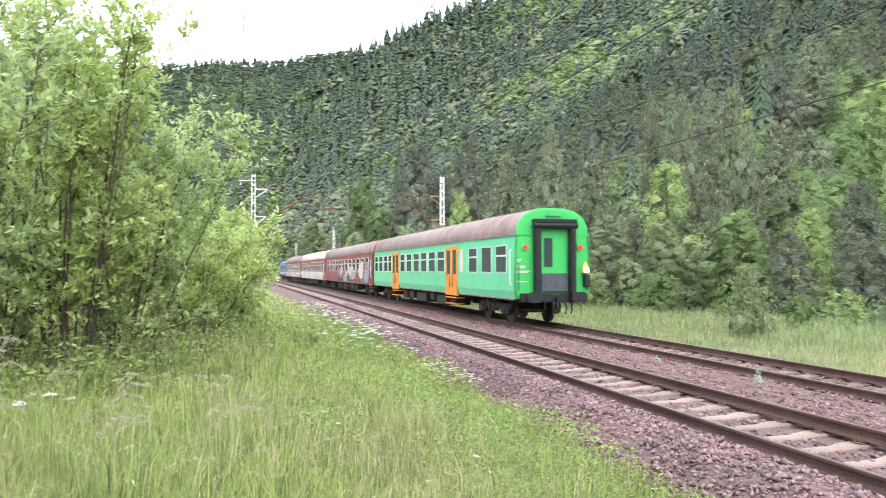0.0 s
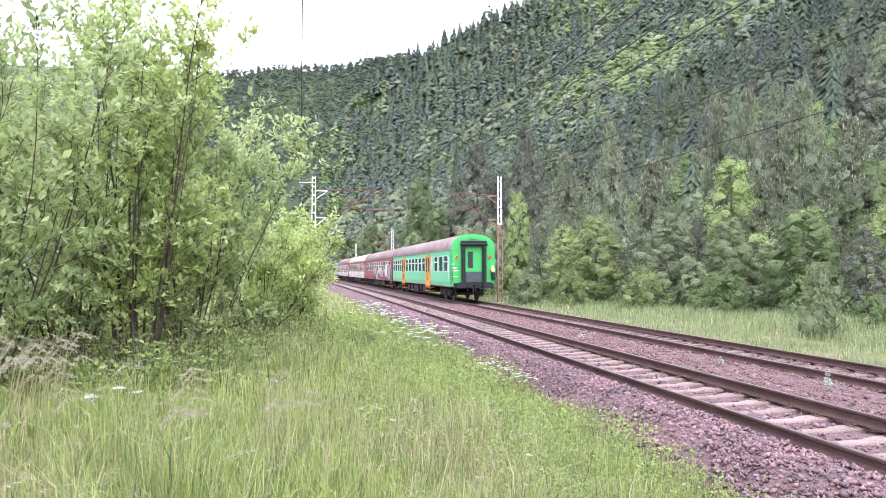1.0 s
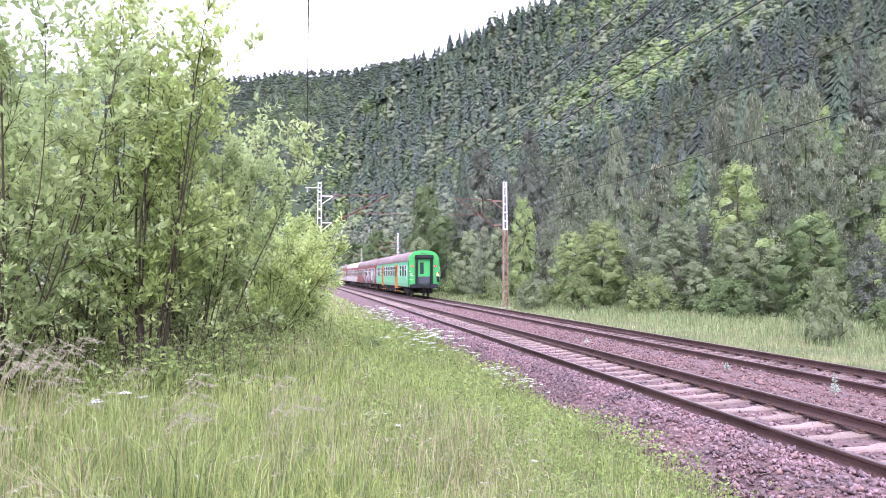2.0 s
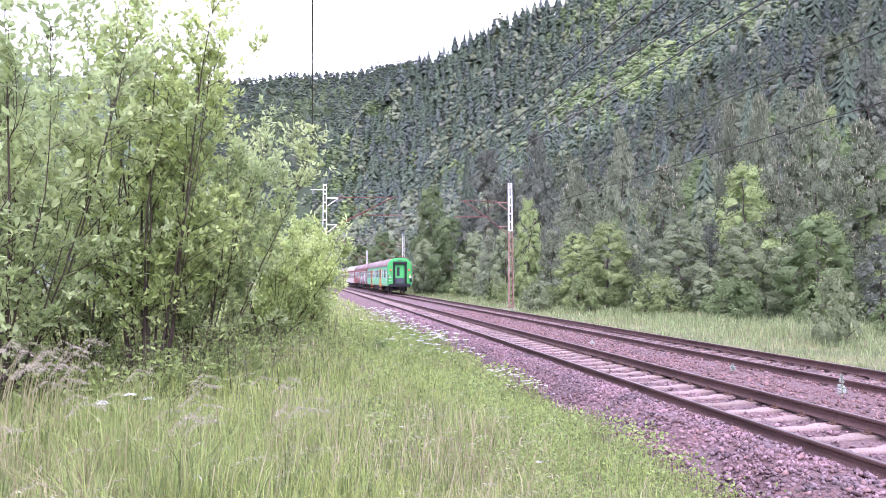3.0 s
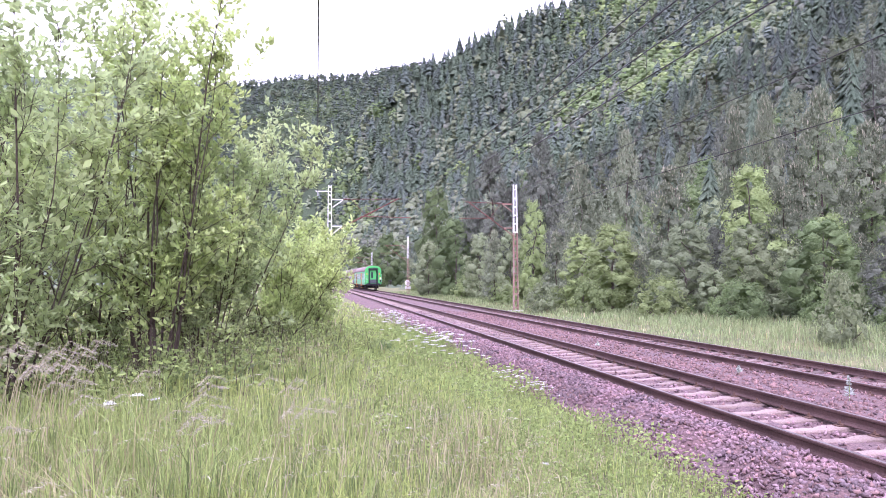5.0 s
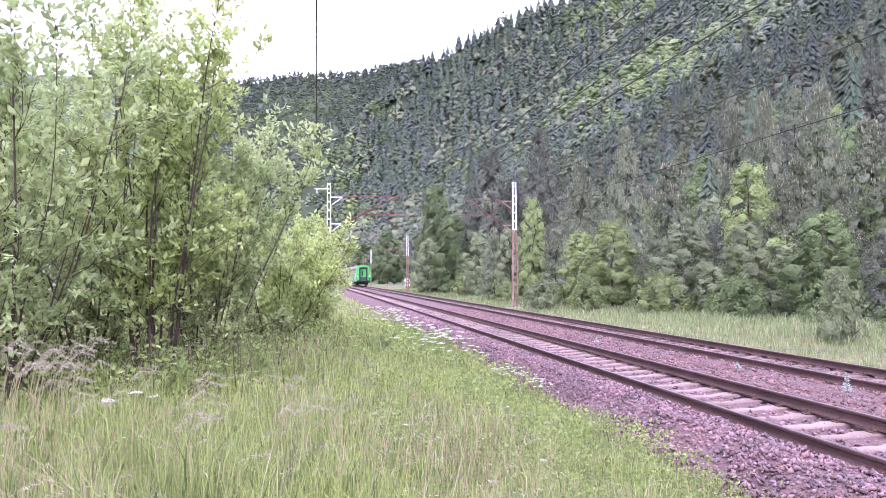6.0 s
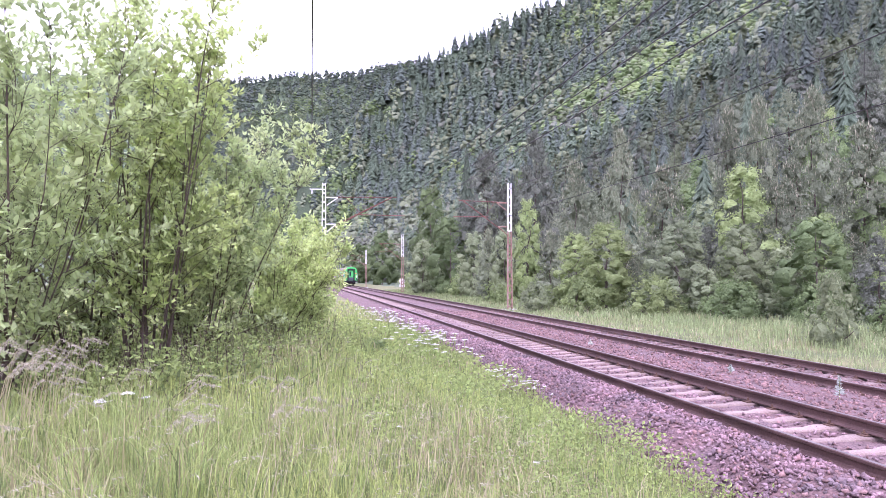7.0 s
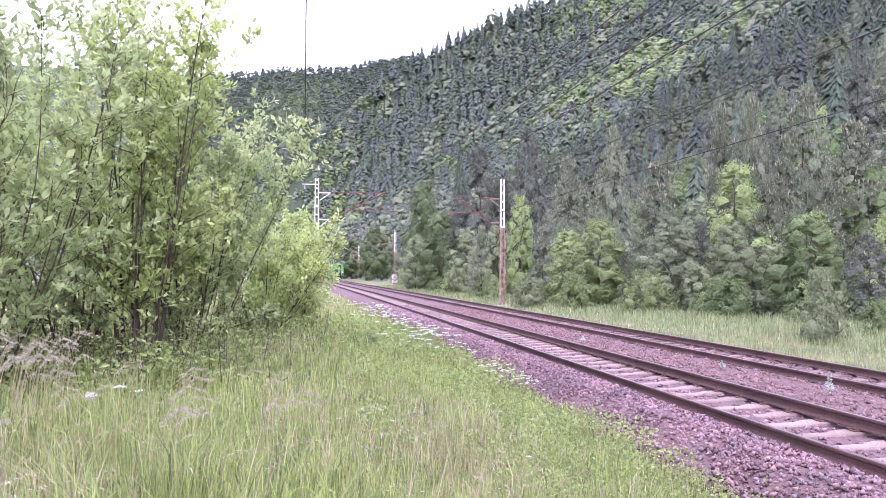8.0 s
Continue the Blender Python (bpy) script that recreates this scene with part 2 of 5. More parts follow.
PROFILE = np.array([(-2.75, -0.75), (-2.15, -0.44), (-1.75, -0.23), (-1.45, -0.135), (-0.9, -0.135), (-0.8, -0.215), (0.8, -0.215), (0.9, -0.15), (1.5, -0.16), (2.9, -0.32), (3.75, -0.325), (3.85, -0.375), (5.5, -0.375), (5.6, -0.31), (6.1, -0.33), (6.45, -0.42), (7.0, -0.62), (7.4, -0.85)])


def bed_z(o):
    return np.interp(o, PROFILE[:, 0], PROFILE[:, 1])


def build_bed():
    s = np.concatenate([np.arange(-58, 60, 0.4), np.arange(60, 560, 4.0)])
    o = np.linspace(-2.75, 7.4, 60)
    S, O = np.meshgrid(s, o, indexing="ij")
    x, y, h = line(S, O)
    z = bed_z(O) + np.random.default_rng(3).normal(0, 0.012, S.shape)
    n, m = len(o), len(s)
    i = (np.arange(m - 1)[:, None] * n + np.arange(n - 1)).ravel()
    q = np.column_stack([i, i + 1, i + n + 1, i + n])
    b = new("track_bed", array_mesh("track_bed", np.column_stack([x.ravel(), y.ravel(), z.ravel()]), q, [M_BED]))
    tagged(b, "reddish grey crushed stone bed under two tracks", "track bed", kind="structure")


RAIL = [(-0.075, 0), (0.075, 0), (0.075, 0.012), (0.02, 0.03), (0.009, 0.05), (0.009, 0.115), (0.036, 0.128), (0.036, 0.155), (0.026, 0.163), (-0.026, 0.163), (-0.036, 0.155), (-0.036, 0.128), (-0.009, 0.115), (-0.009, 0.05), (-0.02, 0.03), (-0.075, 0.012)]


def build_track(off, dz, name, label, tie):
    t = thing(name, label, "railway track", kind="structure")
    s = np.concatenate([np.arange(-58, 80, 2.0), np.arange(80, 560, 5.0)])
    for k, side in enumerate((-0.753, 0.753)):
        x, y, h = line(s, off + side)
        up = 0.018 * k
        rings = [[(xx + px * math.cos(hh), yy - px * math.sin(hh), dz + up - 0.163 + pz) for px, pz in RAIL] for xx, yy, hh in zip(x, y, h)]
        sh = Shape().loft(rings, 0)
        n = len(RAIL)
        for i in range(len(s) - 1):
            sh.m[i * n + 8] = 1
        part("rail", sh, [M_RAIL, M_RAILTOP], t)
    # one sleeper, shared by all
    b = Shape()
    ends = [(-1.25, 0.15, -0.035), (-1.0, 0.15, 0.0), (-0.45, 0.135, 0.0), (-0.3, 0.115, -0.022), (0.3, 0.115, -0.022), (0.45, 0.135, 0.0), (1.0, 0.15, 0.0), (1.25, 0.15, -0.035)]
    b.loft([[(x, -w, -0.2), (x, w, -0.2), (x, w * 0.86, z - 0.02), (x, w * 0.72, z), (x, -w * 0.72, z), (x, -w * 0.86, z - 0.02)] for x, w, z in ends])
    me = b.mesh("sleeper", tie)
    c = Shape()
    c.box(-0.16, -0.07, 0, 0.16, 0.07, 0.014, 0.004)
    for sx in (-1, 1):
        c.box(sx * 0.085 - 0.03, -0.045, 0.014, sx * 0.085 + 0.03, 0.045, 0.034, 0.008)
        c.tube([(sx * 0.1, 0, 0.03), (sx * 0.1, 0, 0.075)], [0.018, 0.014], 6)
    clip = c.mesh("rail_clip", M_CLIP)
    rng = random.Random(5)
    for i in range(300):
        x, y, h = line(-6 + i * 0.61, off)
        sl = new("sleeper", me)
        sl.parent = t
        sl.matrix_basis = pose(x, y, dz - 0.170 + rng.uniform(-0.006, 0.004), 0, -0.35, -math.degrees(h) + rng.uniform(-0.7, 0.7))
        if i < 90:
            for sx in (-0.753, 0.753):
                cl = new("rail_clip", clip)
                cl.parent = sl
                cl.location = (sx, 0, 0.001)


build_ground()
build_bed()
build_track(0.0, 0.0, "nearer_track", "rusty rails on pinkish grey concrete sleepers in ballast", M_SLEEPER)
build_track(FAR, DROP, "farther_track", "dark rusty rails on half-buried concrete sleepers", M_SLEEPER2)

# ---- masts and overhead wires ----
def lattice_mast(height, white_from, label, group=""):
    """A mast of two channel posts joined by plates; rusty below, painted white above. Its base is at the origin; the arms reach along +x."""
    t = thing("catenary_mast", label, "mast", group=group)
    w, d = 0.13, 0.14
    for sx in (-1, 1):
        for lo, hi, mat, nm in ((0.0, white_from, M_MASTR, "lower_post"), (white_from, height, M_MASTW, "upper_post")):
            p = Shape()
            k0, k1 = 1.45 - 0.45 * lo / height, 1.45 - 0.45 * hi / height
            for y0, y1, x0, x1 in ((-d, d, 0.065, 0.085), (-d, -d + 0.02, 0.03, 0.065), (d - 0.02, d, 0.03, 0.065)):
                rings = []
                for z, k in ((lo, k0), (hi, k1)):
                    xs = sorted((sx * (w * k - 0.085 + x0), sx * (w * k - 0.085 + x1)))
                    rings.append([(xs[0], y0, z), (xs[1], y0, z), (xs[1], y1, z), (xs[0], y1, z)])
                p.loft(rings)
            part(nm, p, mat, t)
    z = 0.25
    while z < height - 0.05:
        k = (1.45 - 0.45 * z / height) * w
        for y in (-d - 0.008, d):
            ob = part("batten_plate", Shape().box(-k, y, -0.045, k, y + 0.008, 0.045), M_MASTW if z > white_from else M_MASTR, t)
            ob.location.z = z
        z += 0.5 if z < white_from else 0.62
    part("footing", Shape().box(-0.5, -0.45, -0.5, 0.5, 0.45, 0.06, 0.05), M_CONC, t)
    return t


def cantilever(t, reach, z_top, z_low, mat_bracket):
    """The arm that carries the wires: bracket stubs, a level top tube, a slanting strut, a registration arm and insulators."""
    for z, l in ((z_top, 0.95), (z_low, 0.85)):
        a = Shape()
        a.box(0.1, -0.04, z - 0.04, l, 0.04, z + 0.04, 0.01)
        a.tube([(0.2, 0, z - 0.55), (l, 0, z - 0.02)], 0.035, 5)
        part("bracket", a, mat_bracket, t)
    part("top_tube", Shape().tube([(0.3, 0, z_top + 0.03), (reach, 0, z_top + 0.12)], 0.025, 6), M_RUSTWIRE, t)
    part("strut", Shape().tube([(0.6, 0.05, z_low - 0.25), (reach * 0.93, 0.05, z_top + 0.1)], 0.032, 6).tube([(1.0, -0.05, z_low + 0.05), (reach * 0.95, -0.05, z_top + 0.16)], 0.025, 5), M_RUSTWIRE, t)
    part("registration_arm", Shape().tube([(reach * 0.42, 0, z_low + 0.72), (reach * 1.12, 0, z_low + 0.68)], 0.026, 5).tube([(reach * 0.3, 0, z_top), (reach * 0.5, 0, z_low + 0.75)], 0.014, 5), M_RUSTWIRE, t)
    ins = Shape()
    for k in range(5):
        ins.tube([(0.98 + k * 0.09, 0, z_top + 0.045), (1.03 + k * 0.09, 0, z_top + 0.046)], 0.075, 8)
    part("insulator", ins, M_INSUL, t)


def base(o, s):
    x, y, h = line(s, o)
    return x, y, math.degrees(h)


def build_masts():
    rows = [(-5.15, 52, 8.55, 5.2, 1), (-5.0, 112, 8.4, 4.9, 1), (FAR + 3.55, 51, 9.25, 3.75, -1), (FAR + 3.4, 106, 8.7, 3.6, -1), (FAR + 3.4, 165, 8.7, 3.6, -1)]
    for o, s, h, reach, side in rows:
        x, y, deg = base(o, s)
        z = float(ground_z(x, y))
        t = lattice_mast(h, h * 0.62 if side < 0 else h * 0.5,
                         "lattice steel mast, rusty below and painted white above" if side < 0 else "white-painted lattice steel mast with a long cantilever",
                         "masts beside the tracks")
        t.matrix_basis = pose(x, y, z, 0, 0, -deg + (0 if side > 0 else 180))
        if side > 0:
            cantilever(t, reach, h - 1.0, h - 2.9, M_MASTW)
            e = Shape().box(-1.0, -0.03, h - 0.45, 0.1, 0.03, h - 0.39).tube([(-0.85, 0, h - 0.42), (-0.85, 0, h - 0.75)], 0.05, 6)
            part("side_arm", e, M_MASTW, t)
        else:
            cantilever(t, reach, h - 1.45, h - 3.2, M_MASTR)
        if s == 106:
            sg = Shape().tube([(0.03, -0.24, 1.75), (0.03, -0.27, 1.75)], 0.42, 20)
            part("round_sign", sg, M_SIGNW, t, "round white sign with a red rim")
            part("sign_mark", Shape().tube([(0.03, -0.272, 1.75), (0.03, -0.276, 1.75)], 0.22, 16), M_SIGNR, t)
            part("lower_sign", Shape().box(-0.4, -0.27, 0.85, 0.42, -0.24, 1.25, 0.01), M_SIGNW, t, "white plate under the round sign")
            part("plate_bar", Shape().box(-0.25, -0.276, 0.98, 0.27, -0.272, 1.1), M_SIGNR, t)


def wire(name, label, p0, p1, sag, r=0.008, mat=None):
    pts = []
    for i in range(33):
        k = i / 32
        pts.append((p0[0] + (p1[0] - p0[0]) * k, p0[1] + (p1[1] - p0[1]) * k, p0[2] + (p1[2] - p0[2]) * k - sag * 4 * k * (1 - k)))
    tagged(part(name, Shape().tube(pts, r, 5), mat or M_WIRE), label, "wire")


def build_wires():
    spans = [(-9, 52), (52, 112), (112, 172)]
    rspans = [(-9, 51), (51, 106), (106, 165)]
    for off, sp, zc, zm, sag in ((0.0, spans, 5.75, 7.25, 0.5), (FAR, rspans, 5.25, 6.95, 0.35)):
        for a, b in sp:
            pa, pb = line(a, off), line(b, off)
            wire("contact_wire", "thin dark contact wire over the track", (pa[0], pa[1], zc), (pb[0], pb[1], zc), 0.02, 0.011)
            wire("messenger_wire", "dark carrier wire above the contact wire", (pa[0], pa[1], zm), (pb[0], pb[1], zm), sag, 0.011)
            for i in range(1, 8):
                k = i / 8
                x, y = pa[0] + (pb[0] - pa[0]) * k, pa[1] + (pb[1] - pa[1]) * k
                wire("dropper_wire", "thin dropper between two wires", (x, y, zc), (x, y, zm - sag * 4 * k * (1 - k)), 0, 0.0035)
    for a, b in ((-9, 52),):
        pa, pb = line(a, 0.25), line(b, 0.25)
        wire("feeder_wire", "dark overhead feeder wire", (pa[0], pa[1], 7.75), (pb[0], pb[1], 7.75), 0.35, 0.011)
        wire("feeder_wire", "dark overhead feeder wire", (pa[0], pa[1], 6.55), (pb[0], pb[1], 6.45), 0.1, 0.010)
    # the wire that passes over the meadow, held by the side arms
    x0, y0, _ = line(52, -6.0)
    wire("side_wire", "dark overhead wire on the side arms", (1.95, -10.0, 8.0), (x0, y0, 7.75), 0.25, 0.018)
    x1, y1, _ = line(112, -5.85)
    wire("side_wire", "dark overhead wire on the side arms", (x0, y0, 7.75), (x1, y1, 7.7), 0.4, 0.013)


M_SIGNW = material("sign_white", (0.75, 0.72, 0.68), 0.5, vary=0.05)
M_SIGNR = material("sign_red", (0.45, 0.12, 0.08), 0.5, vary=0.05)
build_masts()
build_wires()

# ---- the train ----
# coach green for the sides, made paler to hold the sky's reflection
M_GREEN = material("coach_green_sky_sheen", (0.135, 0.52, 0.285), 0.3, vary=0.05, scale=0.8, fine=8, second=(0.12, 0.48, 0.26), spec=0.5)
# the same green for the ends, with their weaker light painted in darker
M_ENDGREEN = material("coach_green_shaded_end", (0.045, 0.40, 0.085), 0.42, vary=0.06, scale=0.9, fine=8, second=(0.04, 0.35, 0.08), spec=0.5)
M_ORANGE = material("door_orange_paint", (0.72, 0.27, 0.04), 0.45, vary=0.06, scale=2)
M_ROOF = material("dusty_roof", (0.27, 0.205, 0.195), 0.85, vary=0.15, scale=1.2, fine=10, second=(0.20, 0.15, 0.145))
M_RED = material("faded_red_paint", (0.27, 0.075, 0.065), 0.55, vary=0.12, scale=0.9, second=(0.21, 0.06, 0.06))
M_CREAM = material("cream_paint", (0.58, 0.53, 0.49), 0.5, vary=0.08, scale=1)
M_BLACK = material("black_rubber", (0.016, 0.017, 0.02), 0.6, vary=0.2, scale=4)
M_UNDER = material("grimy_underframe", (0.035, 0.03, 0.028), 0.85, vary=0.3, scale=3)
M_GREY = material("grey_plate", (0.07, 0.08, 0.09), 0.5)
M_STEEL = material("wheel_steel", (0.10, 0.085, 0.08), 0.5, 0.7)
M_WHITE = material("white_paint", (0.75, 0.75, 0.73), 0.5, vary=0.06)
M_ALU = material("window_frame_grey", (0.62, 0.64, 0.64), 0.45, 0.2)
M_YELLOW = material("lamp_yellow", (0.75, 0.62, 0.12), 0.4)
M_BLUE = material("locomotive_blue", (0.08, 0.17, 0.30), 0.45, vary=0.1)
M_GRAF = [material("spray_" + n, c, 0.5, vary=0.1) for n, c in (("white", (0.62, 0.60, 0.58)), ("blue", (0.20, 0.27, 0.38)), ("black", (0.03, 0.03, 0.035)), ("salmon", (0.55, 0.30, 0.22)), ("grey", (0.30, 0.30, 0.31)))]


def glass(name, col):
    m = bpy.data.materials.new(name)
    m.use_nodes = True
    b = m.node_tree.nodes["Principled BSDF"]
    b.inputs["Base Color"].default_value = (*col, 1)
    b.inputs["Roughness"].default_value = 0.06
    b.inputs["Specular IOR Level"].default_value = 0.6
    return m


def lamp_glow(name, col, k):
    m = bpy.data.materials.new(name)
    m.use_nodes = True
    b = m.node_tree.nodes["Principled BSDF"]
    b.inputs["Base Color"].default_value = (*col, 1)
    b.inputs["Emission Color"].default_value = (*col, 1)
    b.inputs["Emission Strength"].default_value = k
    return m


M_GLASS = glass("tinted_window_glass", (0.035, 0.045, 0.05))
M_TAIL = lamp_glow("red_tail_light", (0.75, 0.008, 0.02), 0.35)
M_MARKER = lamp_glow("white_marker_light", (0.9, 0.9, 0.75), 0.7)

LEN, HALF, FLOOR, EAVE, TOP = 26.5, 1.49, 1.0, 3.32, 4.31


def section(scale=1.0, lift=0.0):
    """Half-outline of the coach's cross-section, from the sill over the roof, as (across, up)."""
    pts = [(-HALF + 0.06, FLOOR), (-HALF, FLOOR + 0.25), (-HALF, 2.2), (-HALF + 0.015, 2.95), (-HALF + 0.05, EAVE)]
    for k in range(1, 12):
        a = math.pi - math.pi * k / 12
        c, s = math.cos(a), math.sin(a)
        pts.append(((HALF - 0.05) * math.copysign(abs(c) ** 0.72, c), EAVE + (TOP - EAVE) * abs(s) ** 0.88))
    pts += [(HALF - 0.05, EAVE), (HALF - 0.015, 2.95), (HALF, 2.2), (HALF, FLOOR + 0.25), (HALF - 0.06, FLOOR)]
    return pts


def wheelset(parent, y):
    w = Shape()
    for sx in (-1, 1):
        w.tube([(sx * 0.69, 0, 0), (sx * 0.715, 0, 0)], [0.49, 0.49], 28)
        w.tube([(sx * 0.715, 0, 0), (sx * 0.82, 0, 0)], [0.46, 0.455], 28)
        w.tube([(sx * 0.80, 0, 0), (sx * 0.86, 0, 0)], [0.16, 0.12], 12)
        for k in range(6):
            a = k * math.pi / 3
            w.box(sx * 0.822 - 0.004, math.cos(a) * 0.3 - 0.03, math.sin(a) * 0.3 - 0.03, sx * 0.822 + 0.004, math.cos(a) * 0.3 + 0.03, math.sin(a) * 0.3 + 0.03)
    w.tube([(-0.7, 0, 0), (0.7, 0, 0)], 0.085, 10)
    ob = part("wheelset", w, M_STEEL, parent)
    ob.location = (0, y, 0.46)
    WHEELS.append((ob, y))


def bogie(parent, y):
    b = Shape()
    for sx in (-1, 1):
        b.box(sx * 1.02 - 0.07, y - 1.75, 0.52, sx * 1.02 + 0.07, y + 1.75, 0.74, 0.03)
        for dy in (-1.25, 1.25):
            b.box(sx * 1.04 - 0.14, y + dy - 0.19, 0.32, sx * 1.04 + 0.14, y + dy + 0.19, 0.6, 0.04)
            for e in (-0.3, 0.3):
                b.tube([(sx * 1.06, y + dy + e, 0.4), (sx * 1.06, y + dy + e, 0.78)], 0.085, 8)
        b.tube([(sx * 1.05, y - 0.25, 0.42), (sx * 1.05, y - 0.25, 0.95)], 0.14, 10)
        b.tube([(sx * 1.05, y + 0.25, 0.42), (sx * 1.05, y + 0.25, 0.95)], 0.14, 10)
        b.tube([(sx * 1.2, y - 0.9, 0.55), (sx * 1.2, y + 0.5, 0.8)], 0.03, 6)
    b.box(-0.95, y - 0.3, 0.5, 0.95, y + 0.3, 0.8, 0.04)
    part("bogie_frame", b, M_UNDER, parent)
    for dy in (-1.25, 1.25):
        wheelset(parent, y + dy)


def end_fittings(parent, y, sgn):
    """Buffers, hook and hoses at an end; sgn says which way it faces."""
    for sx in (-1, 1):
        b = Shape()
        b.tube([(sx * 0.875, y, 1.06), (sx * 0.875, y + sgn * 0.35, 1.06)], [0.15, 0.13], 12)
        disc = [(sx * 0.875 + 0.3 * math.copysign(min(abs(math.cos(a)) ** 0.6, 1), math.cos(a)), 1.06 + 0.19 * math.copysign(abs(math.sin(a)) ** 0.6, math.sin(a))) for a in [2 * math.pi * k / 20 for k in range(20)]]
        b.loft([[(p, y + sgn * 0.35, q) for p, q in disc], [(p, y + sgn * 0.42, q) for p, q in disc]])
        part("buffer", b, M_BLACK, parent)
    h = Shape()
    h.box(-0.1, y - 0.1, 0.95, 0.1, y + 0.1, 1.15, 0.02)
    h.tube([(0, y, 1.05), (0, y + sgn * 0.32, 1.05), (0, y + sgn * 0.4, 1.12)], [0.05, 0.05, 0.03], 8)
    h.tube([(-0.07, y + sgn * 0.18, 1.05), (-0.08, y + sgn * 0.24, 0.62), (0.0, y + sgn * 0.26, 0.5), (0.08, y + sgn * 0.24, 0.62), (0.07, y + sgn * 0.18, 1.05)], 0.035, 6)
    part("coupling_hook", h, M_UNDER, parent)
    for x in (-0.42, 0.4, 0.62):
        part("hose", Shape().tube([(x, y, 0.95), (x, y + sgn * 0.2, 0.9), (x * 1.03, y + sgn * 0.24, 0.62), (x * 1.05, y + sgn * 0.14, 0.45)], 0.03, 6), M_BLACK, parent)


def side_window(parent, sx, y0, y1, z0=1.92, z1=2.98, bar=True, frame_mat=None):
    w = Shape()
    x0, x1 = HALF - 0.03, HALF + 0.016
    f = 0.05
    for a, b, c, d in ((y0, y1, z0, z0 + f), (y0, y1, z1 - f, z1), (y0, y0 + f, z0 + f, z1 - f), (y1 - f, y1, z0 + f, z1 - f)):
        w.box(min(sx * x0, sx * x1), a, c, max(sx * x0, sx * x1), b, d)
    if bar:
        zb = z0 + (z1 - z0) * 0.62
        w.box(min(sx * x0, sx * x1), y0 + f, zb - 0.035, max(sx * x0, sx * x1), y1 - f, zb + 0.035)
    ob = part("window", w, frame_mat or M_ALU, parent)
    part("pane", Shape().box(min(sx * x0, sx * (x1 - 0.01)), y0 + 0.02, z0 + 0.02, max(sx * x0, sx * (x1 - 0.01)), y1 - 0.02, z1 - 0.02), M_GLASS, ob)


def coach(name, label, lower, upper, split, roof, ends, doors, windows, door_mat, rear=False):
    """A railway coach on two bogies; its rear end is at the origin and it points along +y."""
    t = thing(name, label, "railway coach", group="vehicles of the train")
    sec = section()
    n = len(sec)
    body = Shape()
    y0, y1 = 0.12, LEN - 0.12
    walls = sec[:5]
    # side walls, in two colours where split is given
    for sx in (-1, 1):
        prof = [(sx * -p[0], p[1]) for p in walls]
        zs = [FLOOR, split, EAVE] if split else [FLOOR, EAVE]
        for zi, (lo, hi) in enumerate(zip(zs[:-1], zs[1:])):
            ring = []
            for z in (lo, lo + (hi - lo) * 0.12, (lo + hi) / 2, hi):
                ring.append((np.interp(z, [p[1] for p in walls], [abs(p[0]) for p in walls]), z))
            body.loft([[(sx * x, y, z) for x, z in ring] + [(sx * (x - 0.06), y, z) for x, z in reversed(ring)] for y in (y0, y1)], zi)
    for ye in (y0, y1):
        s = 1 if ye == y0 else -1
        body.loft([[(x, ye, z) for x, z in sec], [(x, ye + s * 0.08, z) for x, z in sec]], 2)
    body.box(-HALF + 0.08, y0, FLOOR, HALF - 0.08, y1, FLOOR + 0.12, 0, 0)
    part("body", body, [lower, upper, ends], t)
    arch = sec[4:n - 4]
    r = Shape()
    inner = [(p[0] * 0.97, p[1] - 0.04) for p in reversed(arch)]
    prof = arch + inner
    r.loft([[(x, y, z + 0.004) for x, z in prof] for y in (y0 + 0.1, y1 - 0.1)])
    part("roof", r, roof, t, smooth=True)
    # rounded roof domes over both ends
    for ye, s in ((y0, -1), (y1, 1)):
        dm = Shape()
        rings = []
        for k, (fx, fz, dy) in enumerate(((1.0, 1.0, -0.12), (1.0, 1.0, 0.0), (0.992, 0.992, 0.012), (0.97, 0.97, 0.02), (0.9, 0.9, 0.024))):
            rings.append([(x * fx, ye + s * dy, EAVE - 0.02 + (z - EAVE) * fz) for x, z in arch])
        dm.loft(rings, 0, closed=True, caps=True)
        part("roof_end", dm, ends, t)
    g = Shape()
    for sx in (-1, 1):
        g.box(sx * (HALF - 0.03) - 0.03, y0, EAVE - 0.02, sx * (HALF - 0.03) + 0.03, y1, EAVE + 0.015)
        g.box(sx * (HALF - 0.07) - 0.03, y0 + 0.1, FLOOR - 0.05, sx * (HALF - 0.07) + 0.03, y1 - 0.1, FLOOR + 0.0)
    part("gutter", g, roof, t)
    for k in range(3):
        part("roof_vent", Shape().box(-0.3, 6 + k * 6.5, TOP - 0.02, 0.3, 6.7 + k * 6.5, TOP + 0.05, 0.02), roof, t)
    u = Shape()
    u.box(-1.1, 1.2, 0.84, 1.1, LEN - 1.2, FLOOR - 0.06)
    part("underframe", u, M_UNDER, t)
    boxes = [(7.6, 8.6, 0.42), (9.2, 10.9, 0.36), (11.4, 12.2, 0.5), (12.9, 14.9, 0.34), (15.6, 16.6, 0.45), (17.2, 18.1, 0.4)]
    for a, b, lo in boxes:
        for sx in (-1, 1):
            part("equipment_box", Shape().box(sx * 0.95 - 0.35, a, lo, sx * 0.95 + 0.35, b, 0.84, 0.03), M_UNDER, t)
    for y in (3.4, LEN - 3.4):
        bogie(t, y)
    end_fittings(t, 0.1, -1)
    end_fittings(t, LEN - 0.1, 1)
